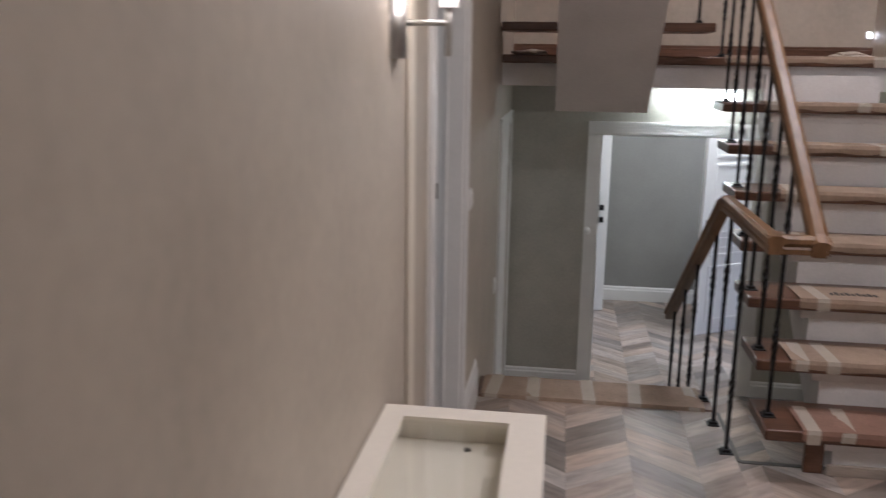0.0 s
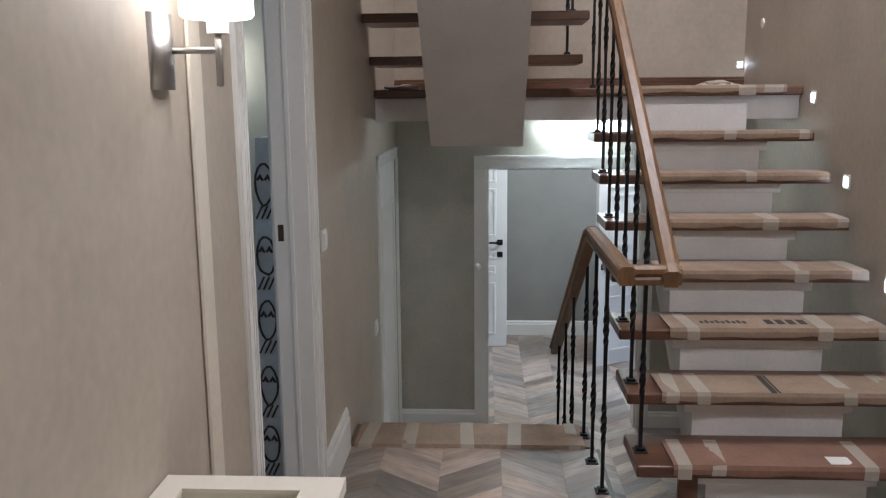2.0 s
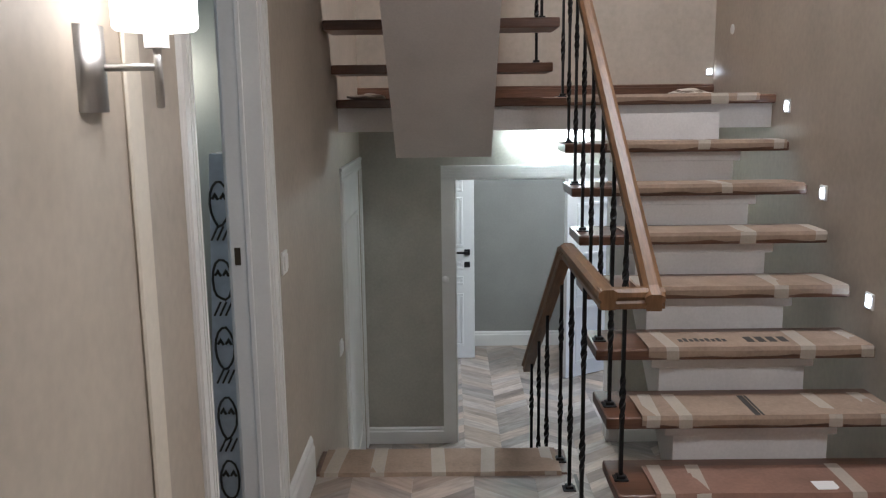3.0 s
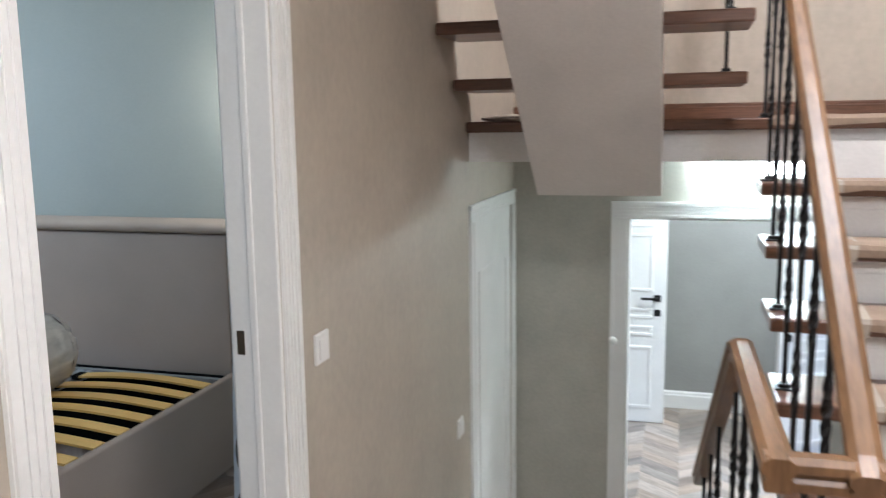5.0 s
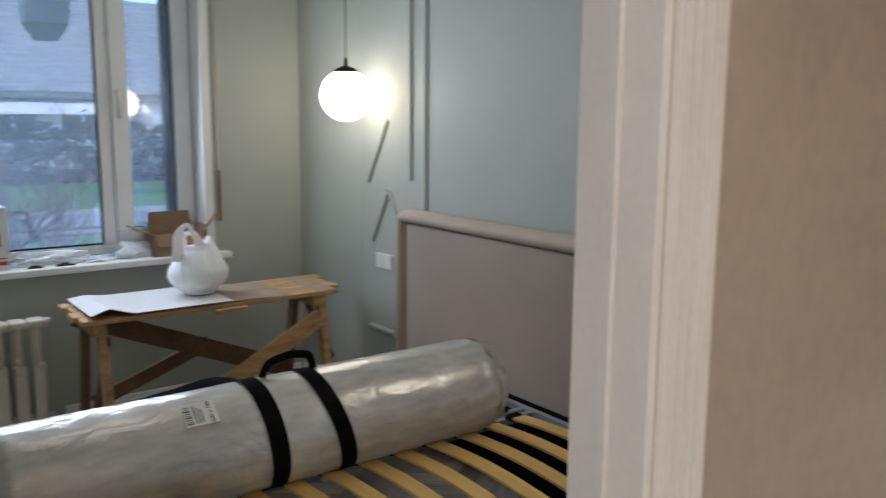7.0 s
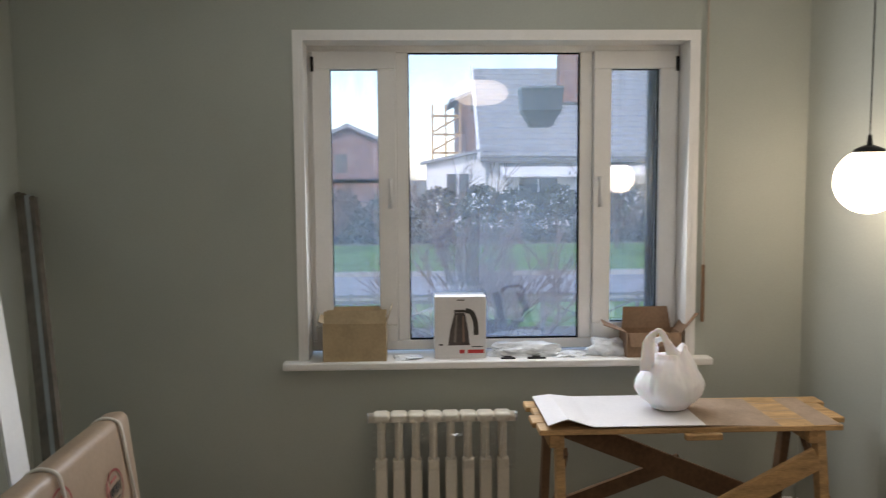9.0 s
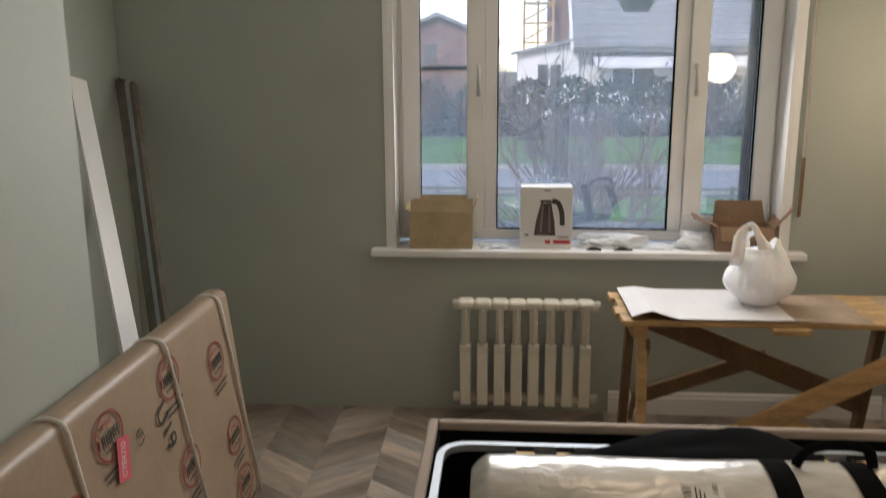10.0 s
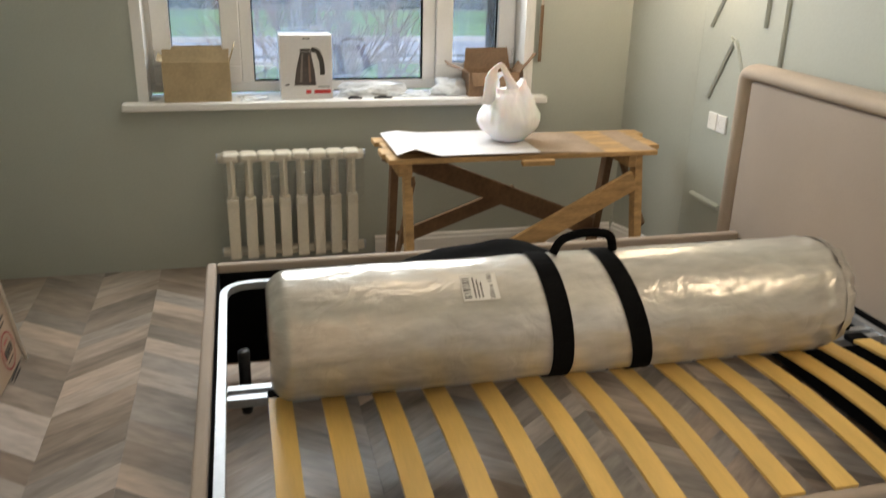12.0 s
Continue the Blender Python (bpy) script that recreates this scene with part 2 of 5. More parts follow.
# floors
floor_hall = setting("floor_hall", boxes((0, -1.6, -0.2, 1.09, 4.10, -0.010), (1.09, -1.6, -0.2, RIGHT, 3.62, -0.010)), M_JOINT,
                     "greyish oak chevron parquet in the hall", "floor")
floor_room = setting("floor_bedroom", boxes((BX, LY, -0.2, -0.11, HY, -0.0101), (-0.11, DY0, -0.011, 0.0, DY1, -0.0101)), M_JOINT, "greyish oak chevron parquet in the bedroom", "floor")
floor_low = setting("floor_lower", boxes((-0.6, 3.62, LOW - 0.2, 3.2, 9.0, LOW - 0.010)), M_JOINT, "greyish oak chevron parquet of the lower landing", "floor")
setting("wall_under_floor", boxes((0, 3.50, -1.0, RIGHT, 3.62, -0.2)), M_HALL, "greige wall face under the hall floor", "wall")
# room beyond the lower door
setting("wall_lower_room", boxes((-0.6, 8.62, -1.0, 3.2, 8.75, 1.9), (-0.72, FAR + 0.12, -1.0, -0.6, 8.75, 1.9), (3.2, FAR + 0.12, -1.0, 3.32, 8.75, 1.9)),
        M_GREYWALL, "grey wallpapered walls of the lower room", "wall")
setting("ceiling_lower_room", boxes((-0.72, FAR + 0.12, 1.9, 3.32, 8.75, 2.0)), M_CEIL, "white ceiling of the lower room", "ceiling")
# bedroom
WZ0, WZ1, WY0, WY1 = 0.81, 2.395, 2.535, 4.415
setting("wall_window", boxes(
    (BX - 0.38, LY - 0.14, -0.2, BX, WY0, 2.9), (BX - 0.38, WY1, -0.2, BX, HY + 0.14, 2.9), (BX - 0.38, WY0, -0.2, BX, WY1, WZ0),
    (BX - 0.38, WY0, WZ1, BX, WY1, 2.9)), M_ROOM, "pale sage painted wall with the window", "wall")
setting("wall_bedroom_side", boxes((BX, LY - 0.14, -0.2, -0.11, LY, 2.9)), M_ROOM, "pale sage painted bedroom side wall", "wall")
setting("wall_bedroom_pier", boxes((-2.117, LY, -0.005, -0.11, 1.88, 2.75)), M_ROOM, "pale sage painted wall projection", "wall")
setting("wall_headboard", boxes((BX, HY, -0.2, -0.11, HY + 0.14, 2.9)), M_ROOM, "pale grey-blue painted wall behind the bed", "wall")
setting("wall_corner_chase", prism([(BX, 4.98), (-3.38, HY), (BX, HY)], "z", -0.005, 2.75), M_ROOM, "pale sage boxed-in corner", "wall")
setting("wall_bedroom_inner", boxes((-0.125, LY, 0, -0.11, DY0 - 0.09, 2.75), (-0.125, DY1 + 0.09, 0, -0.11, HY, 2.75), (-0.125, DY0 - 0.09, DH + 0.09, -0.11, DY1 + 0.09, 2.75)),
        M_ROOM, "pale sage painted inner bedroom wall", "wall")
setting("ceiling_bedroom", boxes((BX, LY, CEIL_H, -0.11, HY, 2.9)), M_CEIL, "white painted bedroom ceiling", "ceiling")

# staircase blocks
def nose(i):
    return NOSE + GO * (i - 1)


stair = thing("staircase", "open staircase of dark wooden treads on a white central concrete spine", "staircase")
pts = [(nose(1) + 0.06, -0.005)]
for i in range(1, 8):
    pts += [(nose(i) + 0.06, RISE * i - 0.045), (nose(i + 1) + 0.06, RISE * i - 0.045)]
pts += [(nose(8) + 0.06, 1.47), (5.30, 1.47), (5.30, 1.20), (3.95, 0.10), (3.80, -0.005)]
part("spine", prism(pts, "x", 1.42, 2.0), M_PLASTER, stair, "white plastered concrete spine")
for i in range(1, 8):
    part("ear", boxes((1.385, nose(i) + 0.057, RISE * i - 0.095, 2.035, nose(i) + 0.24, RISE * i - 0.047), bevel=0.004), M_PLASTER, stair)
    part("tread", boxes((1.155, nose(i), RISE * i - 0.045, 2.25, nose(i) + 0.30, RISE * i), bevel=0.007, seg=2), M_TREAD, stair, "dark stained wooden tread")
part("landing_slab", boxes((0.0, 5.28, 1.39, RIGHT, FAR, 1.514)), M_PLASTER, stair, "white plastered landing slab")
part("landing_deck", boxes((0.0, 5.225, 1.515, RIGHT, FAR - 0.02, 1.56), bevel=0.006), M_TREAD, stair, "dark stained wooden landing deck")
pts = [(5.279, 1.385), (5.22, 1.255), (3.1, 1.255 + 2.12 * 0.809), (3.1, 3.30)]
for k in range(8, 0, -1):
    y = 5.25 - GO * k
    pts += [(y, 1.52 + RISE * k - 0.05), (y + GO, 1.52 + RISE * k - 0.05)]
pts += [(5.25, 1.475), (5.279, 1.475)]
part("upper_spine", prism(pts, "x", 0.308, 0.808), M_SPINE, stair, "grey painted concrete underside of the upper flight")
for k in range(1, 8):
    y = 5.25 - GO * k
    part("tread", boxes((0.012, y - 0.03, 1.535 + RISE * k - 0.045, 1.10, y + GO + 0.03, 1.535 + RISE * k), bevel=0.007, seg=2), M_TREAD, stair)
for k in range(1, 4):
    part("tread", boxes((0.0, 4.345 + GO * (k - 1), -RISE * k - 0.05, 1.05, 4.345 + GO * k + 0.03, -RISE * k), bevel=0.006), M_TREAD, stair)
part("lower_spine", prism([(4.0, -0.2), (4.34, -0.2), (4.345, -0.24), (4.58, -0.24), (4.58, -0.43), (4.815, -0.43), (4.815, -0.62), (5.04, -0.62), (5.04, LOW - 0.005), (4.6, LOW - 0.005)], "x", 0.25, 0.8), M_PLASTER, stair)
part("top_tread", boxes((0.003, 4.10, -0.05, 1.085, 4.345, 0.006), bevel=0.006), M_TREAD, stair)


# ---- trim, doors, window ----
def casing(name, axis, face, u0, u1, z0, z1, out, width=0.08, label="white fluted door casing", legs=(True, True)):
    """A fluted frame round an opening on a wall face; out: the side (+1, -1) on which it stands proud."""
    ob = thing(name, label, "door casing")
    ob["kind"] = "structure"

    def bar(a0, b0, a1, b1, upright):
        bm = bmesh.new()
        spans = [(0.0, 1.0, 0.008), (0.04, 0.20, 0.0125), (0.28, 0.42, 0.0115), (0.50, 0.64, 0.0115), (0.74, 0.97, 0.014)]
        for s, e, d in spans:
            lo, hi = sorted((face, face + out * d))
            if upright:
                p, q, r, t = a0 + (a1 - a0) * s, b0, a0 + (a1 - a0) * e, b1
            else:
                p, q, r, t = a0, b0 + (b1 - b0) * s, a1, b0 + (b1 - b0) * e
            p, r = sorted((p, r))
            if axis == "x":
                box(bm, lo, p, q, hi, r, t)
            else:
                box(bm, p, lo, q, r, hi, t)
        return bm
    if legs[0]:
        part("upright", bar(u0 - 0.002, z0, u0 - width, z1 + 0.002, True), M_WHITE, ob)
    if legs[1]:
        part("upright", bar(u1 + 0.002, z0, u1 + width, z1 + 0.002, True), M_WHITE, ob)
    part("head", bar(u0 - width, z1 + 0.003, u1 + width, z1 + width, False), M_WHITE, ob)
    return ob


casing("trim_bedroom_door", "x", 0.0, DY0, DY1, 0.0, DH, 1)
casing("trim_bedroom_door_inside", "x", -0.125, DY0, DY1, 0.0, DH, -1)
lining = thing("door_frame", "white painted door lining of the bedroom doorway", "door frame")
lining["kind"] = "structure"
for y0, y1 in ((DY0 - 0.001, DY0 + 0.012), (DY1 - 0.012, DY1 + 0.001)):
    part("jamb", boxes((-0.125, y0, 0.0, 0.0, y1, DH), bevel=0.002), M_WHITE, lining)
part("stop", boxes((-0.072, DY1 - 0.019, 0.0, -0.056, DY1 - 0.0125, DH - 0.013), bevel=0.002), M_WHITE, lining)
part("head_jamb", boxes((-0.125, DY0 + 0.0125, DH - 0.012, 0.0, DY1 - 0.0125, DH + 0.001)), M_WHITE, lining)
part("strike_plate", boxes((-0.112, DY1 - 0.0145, 1.022, -0.092, DY1 - 0.0122, 1.08), bevel=0.0008), mat("bronzed_metal", (0.11, 0.085, 0.06), 0.4, metal=0.7), lining, "dark bronze strike plate")
casing("trim_lower_side_door", "x", 0.0, 5.34, 6.19, LOW, 1.12, 1, label="white fluted casing of the lower side door")
casing("trim_lower_door", "y", FAR, 0.62, 1.66, LOW, 1.045, -1, width=0.09, label="white fluted casing of the lower doorway")
lower_lining = thing("door_frame", "white painted door lining of the lower doorway", "door frame")
lower_lining["kind"] = "structure"
for x0, x1 in ((0.62, 0.63), (1.65, 1.66)):
    part("jamb", boxes((x0, FAR, LOW, x1, FAR + 0.12, 1.04)), M_WHITE, lower_lining)
part("head_jamb", boxes((0.63, FAR, 1.04, 1.65, FAR + 0.12, 1.056)), M_WHITE, lower_lining)
knob = thing("door_stop_knob", "small white round plastic knob on the lower door casing", "knob")
part("knob", lathe([(0.0, 0), (0.02, 0.004), (0.024, 0.02), (0.014, 0.034), (0, 0.036)], 12), M_WHITE, knob, smooth=True)
knob.matrix_world = pose(0.553, FAR - 0.024, 0.38, 90, 0, 0)


def panel_door(name, label, w, h, at, handle_x):
    """A white leaf with raised panels and a black lever; local x along the leaf, y its thickness."""
    d = thing(name, label, "door", at)
    part("leaf", boxes((0, -0.02, 0.006, w, 0.02, h), bevel=0.003), M_WHITE, d)
    for z0, z1 in ((0.12, 0.62), (0.70, 0.78), (0.84, 0.92), (1.05, 1.50), (1.55, h - 0.10)):
        bm = bmesh.new()
        for s in (-1, 1):
            for a in ((0.10, z0, w - 0.10, z0 + 0.025), (0.10, z1 - 0.025, w - 0.10, z1), (0.10, z0 + 0.025, 0.125, z1 - 0.025), (w - 0.125, z0 + 0.025, w - 0.10, z1 - 0.025)):
                ys = sorted((s * 0.019, s * 0.028))
                box(bm, a[0], ys[0], a[1], a[2], ys[1], a[3], bevel=0.003)
        part("moulding", bm, M_WHITE, d)
    for s in (-1, 1):
        lo, hi = sorted((s * 0.02, s * 0.03))
        h1 = part("rosette", boxes((handle_x - 0.026, lo, 0.974, handle_x + 0.026, hi, 1.026), bevel=0.003), M_IRON, d, "black square rosette")
        part("keyhole_plate", boxes((handle_x - 0.026, lo, 0.86, handle_x + 0.026, hi, 0.912), bevel=0.003), M_IRON, d)
        way = -1 if handle_x > w / 2 else 1
        part("lever", sweep([(handle_x, s * 0.03, 1.0), (handle_x, s * 0.055, 1.0), (handle_x + way * 0.012, s * 0.06, 1.0), (handle_x + way * 0.12, s * 0.06, 1.0)], [(-0.007, -0.009), (0.007, -0.009), (0.007, 0.009), (-0.007, 0.009)]), M_IRON, d, "black lever handle")
    return d


panel_door("door_lower_left", "white panelled door leaf standing open against the wall", 0.80, 1.96, pose(0.005, 8.21, LOW, 0, 0, 0.5), 0.735)
panel_door("door_lower_right", "white panelled door leaf standing ajar", 0.60, 1.96, pose(1.545, 7.60, LOW, 0, 0, 31), 0.06)
side = thing("door_lower_side", "closed white door of the lower side room", "door")
part("leaf", boxes((-0.045, 5.342, LOW + 0.006, -0.004, 6.188, 1.117)), M_WHITE, side)
part("moulding", boxes((-0.005, 5.45, LOW + 0.15, 0.003, 6.08, LOW + 0.18), (-0.005, 5.45, 0.85, 0.003, 6.08, 0.88), (-0.005, 5.45, LOW + 0.18, 0.003, 5.48, 0.85), (-0.005, 6.05, LOW + 0.18, 0.003, 6.08, 0.85), bevel=0.002), M_WHITE, side)

PROF = [(0, 0), (0.018, 0), (0.018, 0.095), (0.012, 0.105), (0.012, 0.118), (0.004, 0.13), (0, 0.13)]


def skirting(name, a, b, z, material, label, h=1.0):
    """A moulded skirting board from a to b, standing out to the right of the way."""
    return tagged(part(name, sweep([(a[0], a[1], z), (b[0], b[1], z)], [(u, v * h) for u, v in PROF]), material), label, "baseboard", kind="structure")


skirting("baseboard_hall", (0, DY1 + 0.082), (0, 4.08), 0, M_WHITE, "white moulded skirting board", 1.45)
skirting("baseboard_hall_front", (0, -1.5), (0, DY0 - 0.082), 0, M_WHITE, "white moulded skirting board", 1.45)
skirting("baseboard_hall_side", (RIGHT, 3.5), (RIGHT, -1.5), 0, M_WHITE, "white moulded skirting board", 1.45)
skirting("baseboard_far", (0.0, FAR), (0.53, FAR), LOW, M_WHITE, "white moulded skirting board of the lower landing", 0.9)
skirting("baseboard_far_side", (1.75, FAR), (RIGHT, FAR), LOW, M_WHITE, "white moulded skirting board of the lower landing", 0.9)
skirting("baseboard_lower_room", (-0.6, 8.62), (3.2, 8.62), LOW, M_WHITE, "white skirting board of the lower room", 1.1)
skirting("baseboard_window", (BX, 3.62), (BX, 4.96), 0, M_WHITE, "white skirting board under the window", 0.9)
skirting("baseboard_corner", (BX + 0.004, 4.985), (-3.384, HY - 0.004), 0, M_WHITE, "white skirting board of the corner", 0.9)
skirting("baseboard_headboard", (-0.93, HY), (-0.16, HY), 0, M_WHITE, "white skirting board beside the bed", 0.9)
skirting("baseboard_landing", (0.0, FAR - 0.001), (RIGHT, FAR - 0.001), 1.56, M_TREAD, "dark stained wooden skirting on the landing", 0.62)
tagged(part("trim_batten", boxes((0.0, 2.372, 0.19, 0.009, 2.448, 2.70), bevel=0.004), mat("cream_paint", (0.70, 0.635, 0.53), 0.5, vary=0.04)), "pale cream upright batten on the wallpaper", "trim", kind="structure")

# window
win = thing("window_1", "white three-part plastic window with two opening casements", "window")
win["kind"] = "structure"
FX0, FX1 = -4.06, -4.0


def frame_bars(bm, y0, z0, y1, z1, w, x0, x1):
    box(bm, x0, y0, z0, x1, y1, z0 + w, bevel=0.004)
    box(bm, x0, y0, z1 - w, x1, y1, z1, bevel=0.004)
    box(bm, x0, y0, z0 + w, x1, y0 + w, z1 - w, bevel=0.004)
    box(bm, x0, y1 - w, z0 + w, x1, y1, z1 - w, bevel=0.004)
    return bm


frame_ob = part("frame", frame_bars(bmesh.new(), WY0 + 0.002, 0.862, WY1 - 0.002, WZ1 - 0.002, 0.05, FX0, FX1), M_WHITE, win)
part("mullion", boxes((FX0, 2.985, 0.912, FX1, 3.045, 2.343), (FX0, 3.90, 0.912, FX1, 3.965, 2.343), bevel=0.004), M_WHITE, win)
for y0, y1 in ((2.575, 2.985), (3.966, 4.385)):
    sash = part("sash", frame_bars(bmesh.new(), y0, 0.905, y1, 2.35, 0.088, FX0 + 0.005, FX1 + 0.022), M_WHITE, win)
    pane = part("pane", boxes((-4.037, y0 + 0.086, 0.991, -4.033, y1 - 0.086, 2.264)), M_GLASS, sash)
    pane.visible_shadow = False
    gasket = part("gasket", frame_bars(bmesh.new(), y0 + 0.084, 0.989, y1 - 0.084, 2.266, 0.006, -4.032, -4.0), M_BLACK, sash)
    hy = y1 - 0.03 if y0 < 3 else y0 + 0.03
    part("handle", sweep([(-3.978, hy, 1.72), (-3.95, hy, 1.72), (-3.945, hy, 1.71), (-3.945, hy, 1.58)], ring(0.009, 8, 0.012)), M_WHITE, sash, "white window handle", True)
    for z in (1.0, 2.25):
        part("hinge", lathe([(0, 0), (0.008, 0), (0.008, 0.07), (0, 0.07)], 10, at=(-3.972, y0 + 0.004 if y0 < 3 else y1 - 0.004, z)), M_IRON if z > 2 else M_WHITE, sash)
pane = part("pane", boxes((-4.035, 3.045, 0.912, -4.031, 3.90, 2.343)), M_GLASS, win)
pane.visible_shadow = False
part("gasket", frame_bars(bmesh.new(), 3.044, 0.911, 3.901, 2.344, 0.007, -4.03, -4.003), M_BLACK, win)
part("screen_bar", boxes((-4.075, 2.665, 1.705, -4.062, 2.90, 1.727)), M_IRON, win, "dark insect screen bar")
# unidentified dark upright strip just outside the right pane
part("outside_strip", boxes((-4.09, 4.262, 0.95, -4.065, 4.305, 2.33)), M_IRON, win, "dark upright strip outside the right pane")
part("reveal_lining", boxes((-4.0, WY0 - 0.001, 0.85, BX + 0.006, WY0 + 0.018, WZ1), (-4.0, WY1 - 0.018, 0.85, BX + 0.006, WY1 + 0.001, WZ1), (-4.0, WY0 + 0.018, WZ1 - 0.018, BX + 0.006, WY1 - 0.018, WZ1 + 0.001)), M_WHITE, win, "white reveal panel")
part("corner_bead", boxes((BX - 0.002, WY0 - 0.03, 0.85, BX + 0.008, WY0 - 0.001, WZ1 + 0.03), (BX - 0.002, WY1 + 0.001, 0.85, BX + 0.008, WY1 + 0.03, WZ1 + 0.03), (BX - 0.002, WY0 - 0.001, WZ1 + 0.001, BX + 0.008, WY1 + 0.001, WZ1 + 0.03)), M_WHITE, win, "white corner bead")
part("window_sill", boxes((-4.06, 2.434, 0.812, -3.77, 4.517, 0.85), bevel=0.009, seg=3), M_WHITE, win, "white plastic window sill")
blind = thing("blind_cord", "thin cream blind cord with a brown weight beside the window", "cord")
part("cord", sweep([(BX + 0.02, 4.475, 2.6), (BX + 0.02, 4.475, 1.30)], ring(0.006, 6)), M_TAPE, blind)
part("weight", sweep([(BX + 0.02, 4.475, 1.30), (BX + 0.02, 4.475, 1.02)], ring(0.009, 8)), M_PINE_DARK, blind)

# ---- hall things ----
def bent(points, n=5, r=0.05):
    """A path with its inner corners rounded."""
    pts = [Vector(p) for p in points]
    out = [pts[0]]
    for a, b, c in zip(pts, pts[1:], pts[2:]):
        d = min(r, (a - b).length * 0.45, (c - b).length * 0.45)
        p, q = b + (a - b).normalized() * d, b + (c - b).normalized() * d
        out += [p.lerp(b, i / n).lerp(b.lerp(q, i / n), i / n) for i in range(n + 1)]
    return out + [pts[-1]]


HAND = [(-0.022, -0.03), (0.022, -0.03), (0.026, -0.012), (0.02, -0.004), (0.03, 0.008), (0.028, 0.022), (0.014, 0.031), (-0.014, 0.031), (-0.028, 0.022), (-0.03, 0.008), (-0.02, -0.004), (-0.026, -0.012)]
SL = RISE / GO
railing = thing("stair_railing", "varnished wooden handrail on black twisted iron balusters", "railing")
RZ, RY, RSL = 0.95, 3.275, 0.74
part("handrail", sweep([(1.19, RY - 0.03, RZ - 0.01), (1.192, RY + 0.02, RZ + 0.012), (1.195, RY + 2.5, RZ + 2.5 * RSL)], HAND), M_RAIL, railing, "varnished rising handrail")
part("handrail", sweep([(1.028, RY, RZ), (1.222, RY + 0.005, RZ)], HAND), M_RAIL, railing, "varnished turning piece of the handrail")
part("handrail", sweep([(1.052, RY - 0.03, RZ), (1.04, 4.02, RZ + 0.012)], HAND), M_RAIL, railing, "varnished level handrail")
part("handrail", sweep([(1.04, 4.0, RZ + 0.016), (1.036, 4.05, RZ), (0.985, 5.03, RZ - 0.98 * 0.80)], HAND), M_RAIL, railing, "varnished falling handrail")


def baluster(x, y, z0, z1):
    """A square iron bar, twisted twice, on a small foot plate."""
    bm = bmesh.new()
    n = max(12, int((z1 - z0) / 0.02))
    rings = []
    for i in range(n + 1):
        z = z0 + (z1 - z0) * i / n
        f = i / n
        tw = 0.0
        for c in (0.30, 0.72):
            tw += math.pi * 2.0 * max(0, min(1, (f - c + 0.09) / 0.18))
        r = 0.0095 + 0.0035 * (math.exp(-((f - 0.30) / 0.06) ** 2) + math.exp(-((f - 0.72) / 0.06) ** 2))
        rings.append([bm.verts.new((x + r * math.cos(tw + math.pi / 4 + k * math.pi / 2), y + r * math.sin(tw + math.pi / 4 + k * math.pi / 2), z)) for k in range(4)])
    for a, b in zip(rings, rings[1:]):
        for k in range(4):
            bm.faces.new((a[k], a[(k + 1) % 4], b[(k + 1) % 4], b[k]))
    ob = part("baluster", bm, M_IRON, railing)
    part("foot_plate", boxes((x - 0.026, y - 0.026, z0, x + 0.026, y + 0.026, z0 + 0.006), (x - 0.016, y - 0.016, z0 + 0.006, x + 0.016, y + 0.016, z0 + 0.018), bevel=0.002), M_IRON, ob)


for i in range(1, 9):
    y = nose(i) + 0.135
    baluster(1.19, y, RISE * i if i < 8 else 1.56, RZ - 0.022 + (y - RY) * RSL)
for y in (3.70, 3.965, 4.215):
    baluster(1.058 - 0.02 * (y - 3.7), y, 0.0 if y < 4.1 else 0.008, RZ - 0.02 - max(0, y - 4.05) * 0.80)
for k in range(1, 4):
    y = 4.345 + GO * (k - 1) + 0.11
    baluster(1.03 - 0.045 * (y - 4.2), y, -RISE * k, RZ - 0.02 - (y - 4.05) * 0.80)
for k in range(1, 6):
    y = 5.25 - GO * k + 0.1
    baluster(1.03, y, 1.535 + RISE * k, 1.535 + RISE * k + 0.78)
part("handrail", sweep([(1.03, 5.32, 1.52 + 0.80), (1.03, 3.6, 1.52 + 0.80 + 1.72 * SL)], HAND), M_RAIL, railing, "varnished upper handrail")

# cardboard taped over the treads
rnd = random.Random(4)


